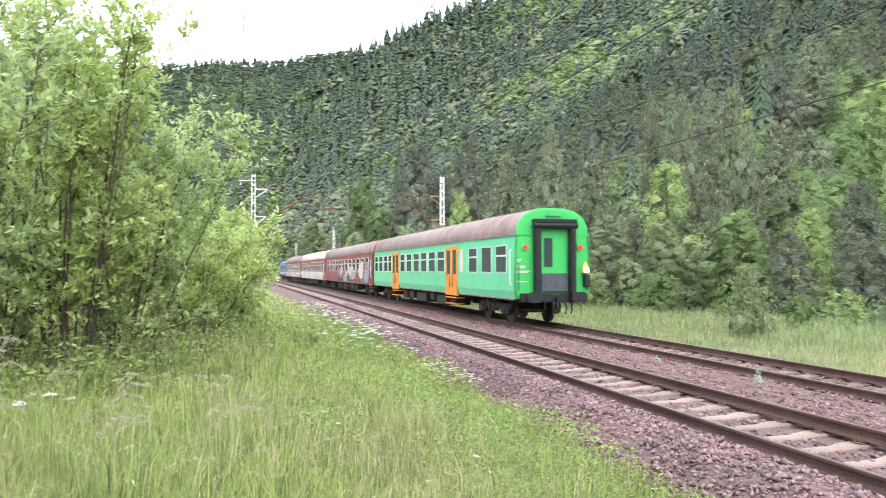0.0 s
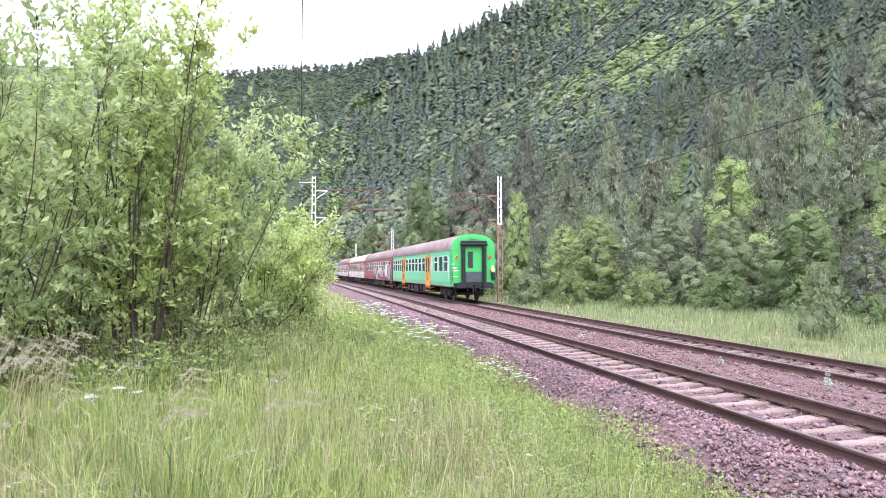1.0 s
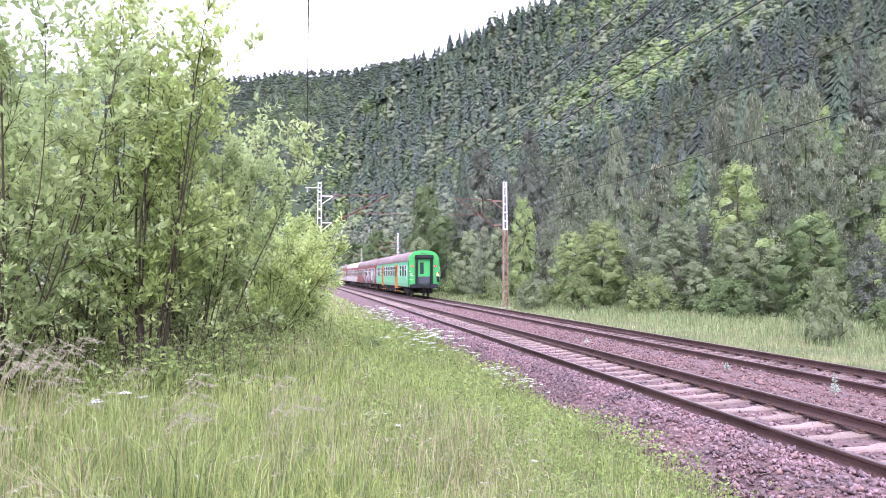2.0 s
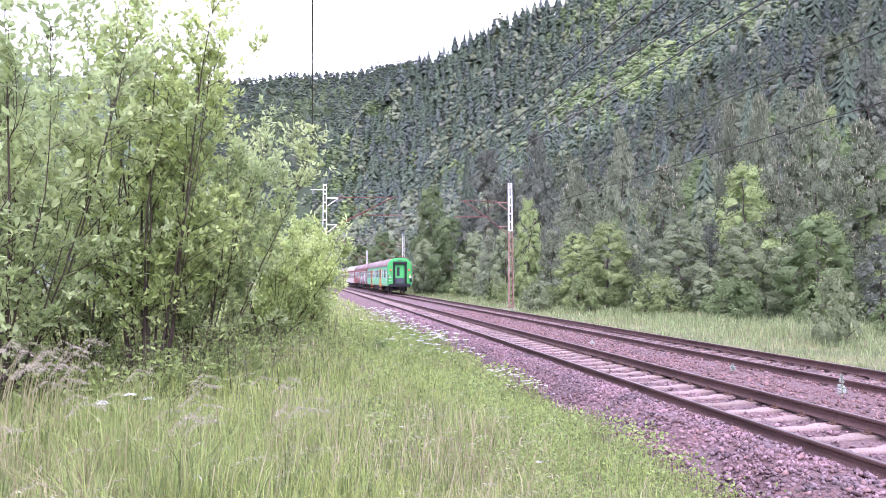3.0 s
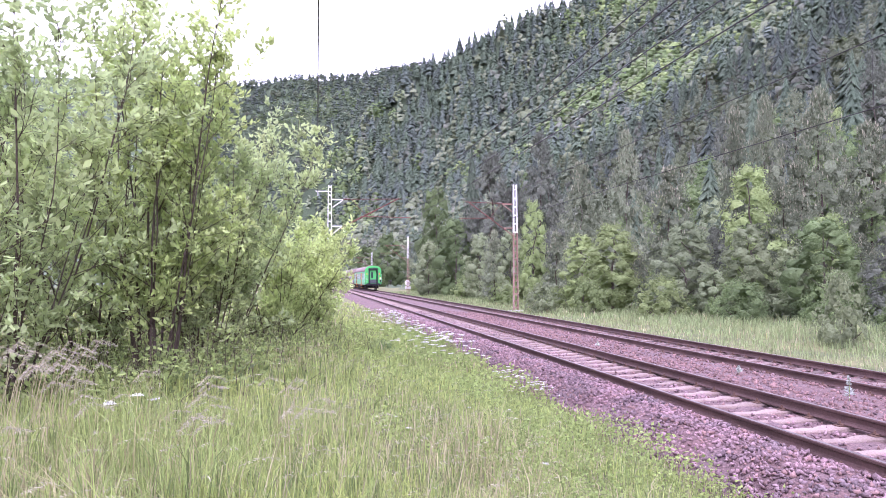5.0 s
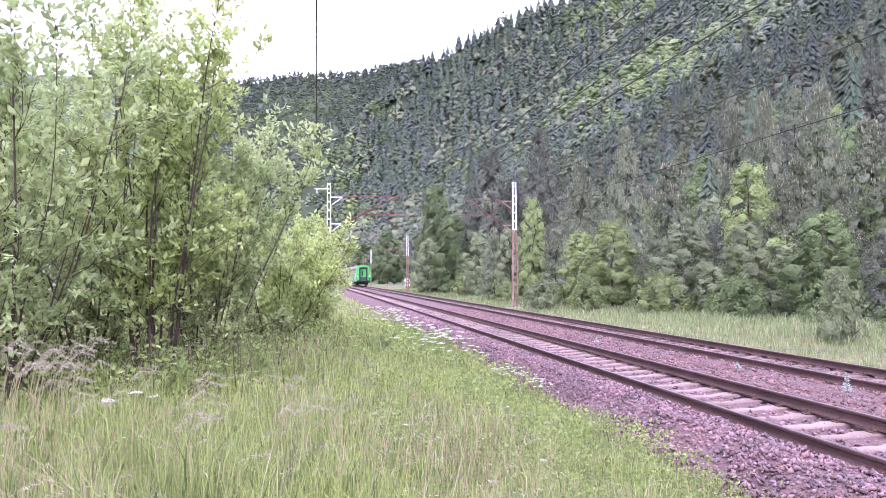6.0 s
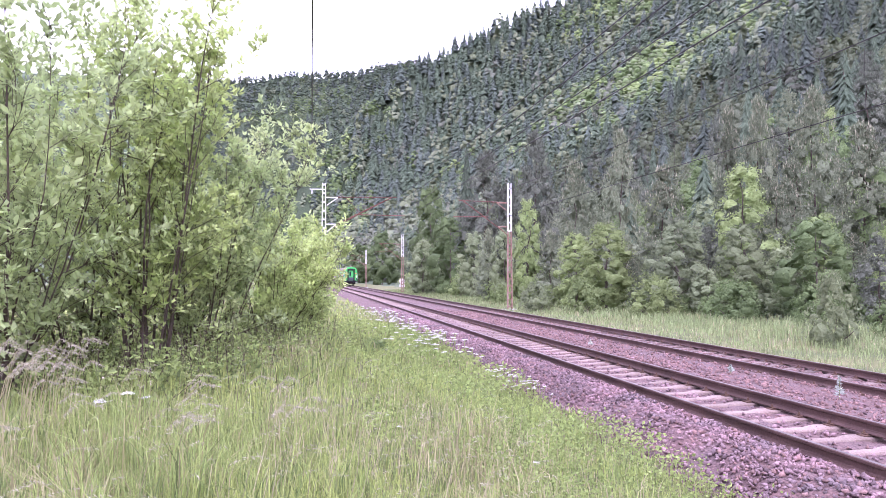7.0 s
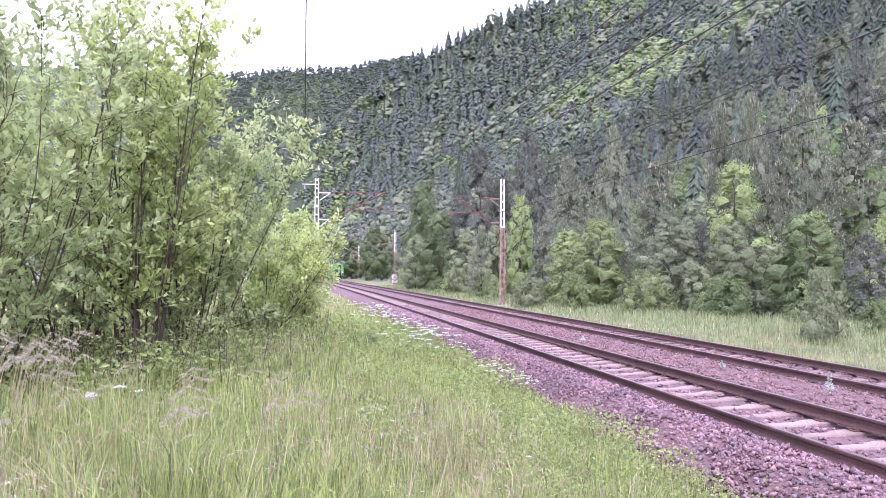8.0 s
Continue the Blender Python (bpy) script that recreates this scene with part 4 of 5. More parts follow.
def build_woods():
    rng = np.random.default_rng(21)
    bands = [("near_hillside_woods", "mixed pine, spruce and broadleaf trees on the lower hillside", 30, 150, 7.4, 0, 18.0),
             ("middle_hillside_woods", "mixed trees high on the hillside", 150, 330, 7.6, 1, 19.0),
             ("upper_hillside_woods", "dark spruce woods below the ridge", 330, 720, 6.5, 2, 18.0),
             ("distant_woods", "woods on the distant hill", 720, 1330, 7.8, 3, 15.0)]
    for name, label, d0, d1, step, n, hh in bands:
        sets = templates(rng, n)
        g = np.arange(-d1, d1, step)
        X, Y = np.meshgrid(g, np.arange(0, d1, step))
        X, Y = X.ravel() + rng.uniform(-0.45, 0.45, X.size) * step, Y.ravel() + rng.uniform(-0.45, 0.45, X.size) * step
        D, A = np.hypot(X, Y), np.arctan2(X, Y)
        O = offset(X, Y)
        keep = (D > d0) & (D <= d1) & (A > -0.42) & (A < 0.74) & ((O > 30) | (Y > 560))
        X, Y, O = X[keep], Y[keep], O[keep]
        Z = ground_z(X, Y)
        keep = ~((Z < 0.5) & (Y > 500)) & seen_from(X, Y, Z, hh)
        trees = []
        for x, y, z, o in zip(X[keep], Y[keep], Z[keep], O[keep]):
            tpl, m, w, k = pick(rng, x, y, z, sets)
            h = min(hh, 11.5 + max(o - 30, 0) * 0.13) * k * rng.uniform(0.8, 1.12)
            trees.append((x, y, z - 0.5, h, w * (1.0, 1.12, 1.45, 2.3)[n], tpl, m))
        joined_woods(name, label, trees, rng)


def solid_tree(name, label, rng, kind):
    """A single tree of height 1 with trunk, limbs and crown; kind is spruce, pine, candle_pine, broadleaf, birch or aspen."""
    t = thing(name, label, "tree")
    tr = Shape()
    bend = [(rng.normal(0, 0.0025) * k, rng.normal(0, 0.0025) * k, k / 8 * 0.92 - 0.03) for k in range(9)]
    tr.tube(bend, [0.010 * (1 - 0.85 * k / 8) + 0.001 for k in range(9)], 7)
    mat = {"spruce": M_SPRUCE, "pine": M_PINE3, "candle_pine": M_PINE2, "broadleaf": M_BROAD, "birch": M_BROAD2, "aspen": M_BROAD3}[kind]
    mats, mi = [mat], None
    if kind == "spruce":
        v, f = spruce_crown(rng, 36, 15, 0.17)
        c = [(0.09 * math.cos(a), 0.09 * math.sin(a), 0.2 + 0.06 * a) for a in np.arange(0, 9, 0.9)]
    elif "pine" in kind:
        young = kind == "candle_pine"
        c, s, ax = pine_places(rng, 120 if young else 105, rng.uniform(0.19, 0.23), 0.06 if young else 0.16, 0.45 if young else 0.2)
        v, f = merge(domes(rng, c, s * 0.62, ax, 6, False, 0.8), surface_leaves(rng, c, s, ax, 36, 0.026, 0.30, 0.42, 0.7))
        if young:
            k = 420
            i = rng.choice(len(c), k, p=c[:, 2] ** 2 / np.sum(c[:, 2] ** 2))
            b = c[i] + unit(ax[i]) * s[i][:, None] * 0.5 + rng.normal(0, 0.4, (k, 3)) * s[i][:, None]
            v2, f2 = tri(*kites(b, rng.normal(0, 0.13, (k, 3)) + (0, 0, 1), rnd_unit(rng, k), rng.uniform(0.018, 0.036, k), 0.0062))
            mi = np.concatenate([np.zeros(len(f)), np.ones(len(f2))])
            f = np.concatenate([f, f2 + len(v)])
            v = np.concatenate([v, v2])
            mats = [mat, M_CANDLE]
    else:
        r, lo, pt = {"broadleaf": (0.29, 0.03, 0.2), "birch": (0.21, 0.05, 0.35), "aspen": (0.25, 0.03, 0.3)}[kind]
        c, s, ax = round_places(rng, 62, r, lo, pt)
        s = s * 0.78
        v, f = merge(domes(rng, c * (0.92, 0.92, 1), s * 0.85, ax, 6, True, 0.9), surface_leaves(rng, c, s, ax, 52, 0.0165, 0.62, 0.35))
    for p in list(c)[:40:4]:
        z0 = max(0.08, p[2] - 0.12 - 0.35 * math.hypot(p[0], p[1]))
        tr.tube([(0, 0, z0), (p[0] * 0.55, p[1] * 0.55, (z0 + p[2]) / 2 + 0.01), tuple(p)], [0.004, 0.0028, 0.001], 4, caps=False)
    part("trunk", tr, M_PBARK if "pine" in kind else M_BARK, t)
    part("crown", array_mesh("crown", v, f, mats, mi, True), None, t)
    return t


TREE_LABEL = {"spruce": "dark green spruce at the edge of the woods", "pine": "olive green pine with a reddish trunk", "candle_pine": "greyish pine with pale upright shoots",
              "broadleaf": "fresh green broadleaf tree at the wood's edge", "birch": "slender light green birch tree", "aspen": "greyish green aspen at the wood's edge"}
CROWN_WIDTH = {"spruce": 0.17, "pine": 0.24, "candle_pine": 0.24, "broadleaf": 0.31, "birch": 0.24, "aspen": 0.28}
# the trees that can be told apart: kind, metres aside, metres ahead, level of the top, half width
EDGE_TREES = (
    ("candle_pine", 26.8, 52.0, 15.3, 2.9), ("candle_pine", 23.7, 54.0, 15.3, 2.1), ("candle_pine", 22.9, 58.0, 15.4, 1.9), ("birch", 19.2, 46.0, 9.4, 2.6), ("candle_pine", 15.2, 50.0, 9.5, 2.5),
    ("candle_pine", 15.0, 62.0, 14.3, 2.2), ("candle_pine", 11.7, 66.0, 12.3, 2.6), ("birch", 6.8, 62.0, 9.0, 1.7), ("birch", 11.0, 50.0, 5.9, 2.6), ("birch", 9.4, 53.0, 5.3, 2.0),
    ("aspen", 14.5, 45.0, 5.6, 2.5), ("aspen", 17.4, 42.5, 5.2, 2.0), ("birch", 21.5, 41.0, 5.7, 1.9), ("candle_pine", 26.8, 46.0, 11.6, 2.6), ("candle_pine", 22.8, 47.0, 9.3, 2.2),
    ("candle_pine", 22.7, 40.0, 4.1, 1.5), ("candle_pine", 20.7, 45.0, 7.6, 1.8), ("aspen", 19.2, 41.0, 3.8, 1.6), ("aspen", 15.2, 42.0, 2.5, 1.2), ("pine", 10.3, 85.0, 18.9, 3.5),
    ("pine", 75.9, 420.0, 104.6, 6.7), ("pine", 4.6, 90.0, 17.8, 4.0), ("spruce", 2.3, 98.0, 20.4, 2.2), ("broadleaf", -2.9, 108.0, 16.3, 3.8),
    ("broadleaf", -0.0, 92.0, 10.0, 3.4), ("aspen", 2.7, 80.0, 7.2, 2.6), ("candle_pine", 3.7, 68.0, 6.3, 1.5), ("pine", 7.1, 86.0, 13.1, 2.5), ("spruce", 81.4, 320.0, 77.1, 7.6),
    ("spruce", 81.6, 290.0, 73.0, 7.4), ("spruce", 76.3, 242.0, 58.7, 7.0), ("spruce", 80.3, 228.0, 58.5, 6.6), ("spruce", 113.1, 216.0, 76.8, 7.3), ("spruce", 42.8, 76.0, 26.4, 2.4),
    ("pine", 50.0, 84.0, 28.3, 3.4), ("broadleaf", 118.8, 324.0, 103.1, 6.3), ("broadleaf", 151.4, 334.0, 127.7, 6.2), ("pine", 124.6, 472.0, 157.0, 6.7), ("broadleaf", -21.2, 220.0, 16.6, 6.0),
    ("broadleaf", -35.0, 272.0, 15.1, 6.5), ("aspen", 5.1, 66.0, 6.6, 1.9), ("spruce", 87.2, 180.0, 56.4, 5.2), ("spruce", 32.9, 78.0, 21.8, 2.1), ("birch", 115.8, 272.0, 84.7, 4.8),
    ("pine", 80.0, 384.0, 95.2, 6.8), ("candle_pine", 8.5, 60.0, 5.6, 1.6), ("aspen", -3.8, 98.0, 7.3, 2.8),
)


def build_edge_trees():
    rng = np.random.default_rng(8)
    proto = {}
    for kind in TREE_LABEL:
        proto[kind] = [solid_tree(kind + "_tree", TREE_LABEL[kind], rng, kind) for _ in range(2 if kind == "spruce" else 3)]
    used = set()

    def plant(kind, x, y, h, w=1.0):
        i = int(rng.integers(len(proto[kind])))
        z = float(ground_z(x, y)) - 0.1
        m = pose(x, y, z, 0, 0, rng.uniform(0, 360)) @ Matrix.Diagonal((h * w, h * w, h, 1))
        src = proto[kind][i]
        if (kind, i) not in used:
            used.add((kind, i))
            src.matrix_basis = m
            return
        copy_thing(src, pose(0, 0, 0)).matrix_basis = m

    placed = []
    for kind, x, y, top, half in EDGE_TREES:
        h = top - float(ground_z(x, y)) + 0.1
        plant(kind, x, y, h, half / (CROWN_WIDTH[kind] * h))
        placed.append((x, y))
    kinds = ["candle_pine", "pine", "aspen", "birch", "broadleaf", "spruce"]
    for k in range(2600):
        s, o = (14 + 70 * rng.random(), rng.uniform(14.5, 19.5) + FAR) if k < 400 else (14 + 136 * rng.random() ** 1.4, rng.uniform(15.5, 28) + FAR)
        x, y, _ = line(s, o)
        if any((x - a) ** 2 + (y - b) ** 2 < 9 + 0.05 * s for a, b in placed) or len(placed) > 92:
            continue
        if y < 8 or not -0.42 < x / y < 0.72:
            continue
        placed.append((x, y))
        deep = smooth(14 + FAR, 27 + FAR, o)
        kind = kinds[int(rng.choice(6, p=[0.20, 0.30, 0.16, 0.08, 0.22, 0.04]))]
        plant(kind, x, y, rng.uniform(4.0, 6.0) + 2.5 * deep, rng.uniform(0.95, 1.3))
    for kind in proto:
        for i, ob in enumerate(proto[kind]):
            if (kind, i) not in used:
                for o in (*ob.children, ob):
                    bpy.data.objects.remove(o)


def build_shrubs():
    """Low bushes in front of the wood."""
    rng = np.random.default_rng(14)
    protos = []
    for i, (mat, lab) in enumerate(((M_BROAD2, "low light green bush on the grass verge"), (M_BROAD3, "low greyish green bush on the grass verge"), (M_BROAD, "low fresh green bush beside the woods"))):
        t = thing("bush", lab, "bush", group="bushes along the verge")
        c, s, ax = round_places(rng, 40, 0.55, -0.05, 0.25)
        s = s * 0.7
        v, f = merge(domes(rng, c * (0.88, 0.88, 0.95), s * 0.75, ax, 6, True, 0.8), surface_leaves(rng, c, s, ax, 32, 0.055, 0.55, 0.4))
        st = Shape()
        for p in c[:20]:
            st.tube([(p[0] * 0.15, p[1] * 0.15, -0.05), (p[0] * 0.5, p[1] * 0.5, p[2] * 0.45), tuple(p)], [0.011, 0.008, 0.004], 4, caps=False)
        part("stem_base", st, M_BARK, t)
        part("foliage", array_mesh("leaves", v, f, [mat]), None, t)
        protos.append(t)
    spots = [(12.1, 42, 2.7, 1.15, 0), (8.6, 46, 2.5, 0.95, 0), (6.0, 50, 2.2, 1.1, 1), (13.3, 24.8, 2.75, 0.6, 1), (15.3, 38, 2.4, 1.2, 2), (18.5, 36, 2.2, 1.0, 2), (6.2, 62, 2.6, 1.2, 0), (5.0, 67, 3.0, 1.2, 0),
             (4.0, 76, 3.2, 1.2, 1), (1.5, 84, 3.0, 1.2, 0), (-0.8, 98, 3.3, 1.3, 1), (-6.5, 125, 3.5, 1.4, 0), (20.5, 30, 1.7, 1.1, 0), (17.2, 28.0, 1.5, 0.9, 2), (-1.75, 17.2, 0.55, 1.0, 2), (-2.1, 18.3, 0.5, 0.9, 0)]
    for k in range(32):
        s, o = rng.uniform(16, 150), FAR + rng.uniform(11.5, 18)
        x, y, _ = line(s, o)
        spots.append((x, y, rng.uniform(1.1, 2.6), rng.uniform(0.9, 1.5), int(rng.integers(3))))
    for k in range(16):
        x, y, _ = line(rng.uniform(46, 125), FAR + rng.uniform(6.8, 9.5))
        spots.append((x, y, rng.uniform(1.1, 2.1), rng.uniform(1.0, 1.5), 0))
    for k in range(26):
        s, o = rng.uniform(8, 75), FAR + rng.uniform(15, 30)
        x, y, _ = line(s, o)
        spots.append((x, y, rng.uniform(1.8, 3.6), rng.uniform(0.9, 1.3), int(rng.choice([1, 2]))))
    used = set()
    for x, y, h, w, i in spots:
        m = pose(x, y, float(ground_z(x, y)) - 0.05, 0, 0, rng.uniform(0, 360)) @ Matrix.Diagonal((h * w, h * w, h, 1))
        ob = protos[i] if i not in used else copy_thing(protos[i], pose(0, 0, 0))
        used.add(i)
        ob.matrix_basis = m


def build_undergrowth():
    """Ferns, brambles and saplings on the floor of the wood's edge."""
    rng = np.random.default_rng(66)
    n = 36000
    s, o = 4 + 120 * rng.random(n) ** 2.1, FAR + 13.5 + 30 * rng.random(n) ** 1.2
    x, y, _ = line(s, o)
    keep = (y > 6) & (x / np.maximum(y, 1) < 0.85)
    x, y = x[keep], y[keep]
    n = len(x)
    p = np.column_stack([x, y, ground_z(x, y) + rng.random(n) ** 2 * 1.1])
    way = rnd_unit(rng, n) * (1, 1, 0.5) + (0, 0, 0.35)
    ln = rng.uniform(0.18, 0.42, n)
    v, q = kites(p, way, np.cross(unit(way), (0, 0, 1.0)) + 0.7 * rnd_unit(rng, n), ln, ln * 0.42)
    mi = rng.choice([0, 1, 2], n, p=[0.5, 0.3, 0.2])
    tagged(new("woodland_undergrowth", array_mesh("woodland_undergrowth", v, q, [M_BROAD, M_BROAD3, M_PINE], mi)), "green ferns and saplings under the trees", "undergrowth", kind="stuff")


build_woods()
build_undergrowth()
build_edge_trees()
build_shrubs()

# ---- the willow shrubs on the meadow ----
M_WILLOW = leafy("willow_leaves", (0.40, 0.485, 0.235), (0.45, 0.52, 0.24), island=0.32, leaf=0.55, scale=0.7, rough=0.5)
M_WILLOW2 = leafy("fresh_willow_leaves", (0.46, 0.54, 0.205), (0.42, 0.51, 0.21), island=0.3, leaf=0.5, scale=0.7, rough=0.5)
M_TWIG = material("willow_bark", (0.085, 0.062, 0.048), 0.9, vary=0.3, scale=4, fine=40, bump=0.4)


def willow(label, x, y, h, spread, stems, seed, lean=(0.0, 0.0), size=0.135, mat=None, dense_=1.0, low=0.25):
    """A many-stemmed willow: stems, side branches and twigs, each with rosettes of narrow leaves."""
    rng = np.random.default_rng(seed)
    t = thing("willow_shrub", label, "shrub", pose(x, y, float(ground_z(x, y)) - 0.05), "willow shrubs on the meadow")
    nodes, ways = [], []

    def grow(p, d, length, r, up, steps, wob):
        pts, dirs = [np.array(p)], []
        d = d / np.linalg.norm(d)
        for _ in range(steps):
            d = d + rng.normal(0, wob, 3) + np.array((0, 0, up))
            d = d / np.linalg.norm(d)
            dirs.append(d)
            pts.append(pts[-1] + d * length / steps)
        return np.array(pts), np.array(dirs)

    for i in range(stems):
        a = 2 * math.pi * (i + rng.uniform(-0.3, 0.3)) / stems
        out = rng.uniform(0.15, 1.0) ** 0.7 * spread
        d = np.array((math.cos(a) * out + lean[0], math.sin(a) * out + lean[1], 1.0))
        hh = h * rng.uniform(0.72, 1.02) / math.sqrt(1 + 0.25 * out)
        stem, sd = grow((math.cos(a) * 0.3, math.sin(a) * 0.3, 0), d, hh, 0.04, 0.04, 9, 0.045)
        wood = Shape()
        r0 = rng.uniform(0.010, 0.023) * (h / 5) ** 0.7
        wood.tube(stem, [r0 * (1 - 0.86 * k / 9) for k in range(10)], 6, caps=False)
        for b in range(int(9 * dense_)):
            k = rng.uniform(low, 0.98) * 9
            i0 = min(int(k), 8)
            p = stem[i0] + (stem[i0 + 1] - stem[i0]) * (k - i0)
            w = rnd_unit(rng, 1)[0] * (1, 1, 0.45) + sd[i0] * 0.75
            ll = hh * rng.uniform(0.12, 0.30) * (1.1 - 0.5 * k / 9)
            br, bd = grow(p, w, ll, 0.01, 0.09, 5, 0.13)
            rb = r0 * 0.4 * (1 - 0.6 * k / 9)
            wood.tube(br, [rb * (1 - 0.8 * j / 5) + 0.0015 for j in range(6)], 4, caps=False)
            for tw in range(6):
                j = int(rng.integers(1, 6))
                w2 = rnd_unit(rng, 1)[0] * 0.9 + bd[j - 1] * 0.8 + (0, 0, 0.3)
                tp, td = grow(br[j], w2, rng.uniform(0.15, 0.42), 0.004, 0.08, 3, 0.15)
                wood.tube([tp[0], tp[3]], [0.004, 0.002], 3, caps=False)
                for q in range(1, 4):
                    nodes.append(tp[q] + rng.normal(0, 0.02, 3)), ways.append(td[q - 1])
            nodes.append(br[-1]), ways.append(bd[-1])
        part("stem", wood, M_TWIG, t)
    nodes, ways = np.array(nodes), np.array(ways)
    per = 4
    n = len(nodes) * per
    base = np.repeat(nodes, per, 0) + rng.normal(0, 0.018, (n, 3))
    way = np.repeat(ways, per, 0) * 0.55 + rnd_unit(rng, n) * 0.9 + (0, 0, 0.08)
    ln = size * rng.uniform(0.65, 1.3, n)
    v, q = kites(base, way, np.cross(unit(way), (0, 0, 1.0)) + 0.7 * rnd_unit(rng, n), ln, ln * rng.uniform(0.38, 0.54, n), 0.05, 0.5)
    part("foliage", array_mesh("leaves", v, q, [mat or M_WILLOW]), None, t)
    return n


def build_understory():
    """Brambles, nettles and dead stalks round the feet of the willow shrubs."""
    rng = np.random.default_rng(44)
    feet = np.array([(-6.3, 9.6), (-8.8, 10.6), (-5.3, 12.4), (-5.1, 14.4), (-4.7, 18.2), (-4.6, 21.5), (-7.6, 14.5), (-3.9, 12.6), (-4.2, 10.6), (-3.6, 16.0)])
    n = 15000
    i = rng.integers(0, len(feet), n)
    x, y = (feet[i] + rng.normal(0, 0.85, (n, 2))).T
    lump = 0.5 + 0.5 * np.sin(x * 3.1 + 1.0) * np.sin(y * 2.7)
    z = ground_z(x, y) + rng.random(n) * (0.25 + 0.65 * lump)
    ln = rng.uniform(0.05, 0.13, n)
    v, q = kites(np.column_stack([x, y, z]), rnd_unit(rng, n) * (1, 1, 0.5) + (0, 0, 0.15), rnd_unit(rng, n) * (1, 1, 0.4), ln, ln * 0.55, 0.05)
    leaves = tri(v, q)
    n = 1100
    i = rng.integers(0, len(feet), n)
    x, y = (feet[i] + rng.normal(0, 0.9, (n, 2))).T
    b = np.column_stack([x, y, ground_z(x, y) - 0.02])
    stalks = tri(*kites(b, rng.normal(0, 0.28, (n, 3)) + (0, 0, 1), rnd_unit(rng, n), rng.uniform(0.4, 1.3, n), 0.011, 0, 0.3))
    v, f = merge(leaves, stalks)
    mi = np.concatenate([rng.choice([0, 1], len(leaves[1]), p=[0.75, 0.25]), np.full(len(stalks[1]), 2)])
    tagged(new("shrub_understory", array_mesh("shrub_understory", v, f, [M_HERB, M_GRASS2, M_TWIG], mi)), "brambles and dead stalks under the willow shrubs", "undergrowth", kind="stuff")


WIL = "tall grey-green willow shrub with many thin stems"
willow(WIL, -6.3, 9.6, 6.2, 0.42, 17, 1, dense_=1.45, low=0.08)
willow(WIL, -8.8, 10.6, 5.8, 0.45, 13, 2, dense_=1.3, low=0.1)
willow("tall slender willow shrub with fresh green top", -5.3, 12.4, 7.1, 0.2, 16, 33, mat=M_WILLOW2, dense_=1.35, low=0.1)
willow(WIL, -5.1, 14.4, 5.5, 0.5, 15, 4, lean=(0.12, 0.0), dense_=1.4, low=0.1)
willow("dense light green willow bush beside the grass path", -4.7, 18.2, 3.9, 0.7, 15, 5, mat=M_WILLOW2, dense_=1.2, low=0.08)
willow("dense light green willow bush beside the grass path", -4.6, 21.5, 3.7, 0.75, 15, 6, mat=M_WILLOW2, size=0.14, dense_=1.2, low=0.08)
willow(WIL, -7.6, 14.5, 6.2, 0.5, 16, 7, size=0.14, dense_=1.3, low=0.03)
willow(WIL, -7.4, 19.5, 6.0, 0.6, 15, 9, size=0.13, low=0.03, dense_=1.3)
willow(WIL, -11.5, 15.5, 6.5, 0.6, 15, 10, size=0.13, low=0.03, dense_=1.3)
willow("dense light green willow bush beside the grass path", -6.3, 27, 4.2, 0.7, 12, 12, mat=M_WILLOW2, size=0.14, low=0.05)

# ---- grass ----
def grass_mat(name, a, b):
    return material(name, a, 0.7, vary=0.15, scale=0.45, fine=3.0, island=0.35, leaf=0.5, second=b, spec=0.2)


M_GRASS = grass_mat("meadow_grass", (0.37, 0.42, 0.14), (0.29, 0.355, 0.12))
M_GRASS2 = grass_mat("dark_meadow_grass", (0.155, 0.21, 0.08), (0.20, 0.25, 0.09))
M_DRY = grass_mat("dry_grass", (0.45, 0.40, 0.26), (0.33, 0.30, 0.15))
M_VERGE = grass_mat("verge_grass", (0.235, 0.30, 0.135), (0.265, 0.305, 0.145))
M_HERB = grass_mat("herb_leaves", (0.25, 0.325, 0.11), (0.29, 0.355, 0.12))
M_PETAL = material("white_petals", (0.66, 0.66, 0.60), 0.7, island=0.12)
M_PLUME = material("dry_grass_plume", (0.47, 0.43, 0.33), 0.8, island=0.3, leaf=0.3)


def blades(rng, x, y, z, h, w, bend):
    n = len(x)
    a = rng.random(n) * 2 * np.pi
    out = np.column_stack([np.cos(a), np.sin(a), np.zeros(n)])
    side = np.column_stack([-np.sin(a), np.cos(a), np.zeros(n)])
    turn = rng.uniform(-1.2, 1.2, n)[:, None]
    side = unit(side + out * turn)
    b = np.column_stack([x, y, z])
    up = np.array((0, 0, 1.0))
    h, w, bend = h[:, None], w[:, None], bend[:, None]
    m = b + up * h * 0.62 + out * h * bend * 0.25
    tip = b + up * h * (1 - 0.35 * bend) + out * h * bend
    v = np.stack([b - side * w / 2, b + side * w / 2, m + side * w * 0.42, m - side * w * 0.42, tip], 1).reshape(-1, 3)
    k = np.arange(n)[:, None] * 5
    f = np.concatenate([k + (0, 1, 2), k + (0, 2, 3), k + (3, 2, 4)], 1).reshape(-1, 3)
    return v, f


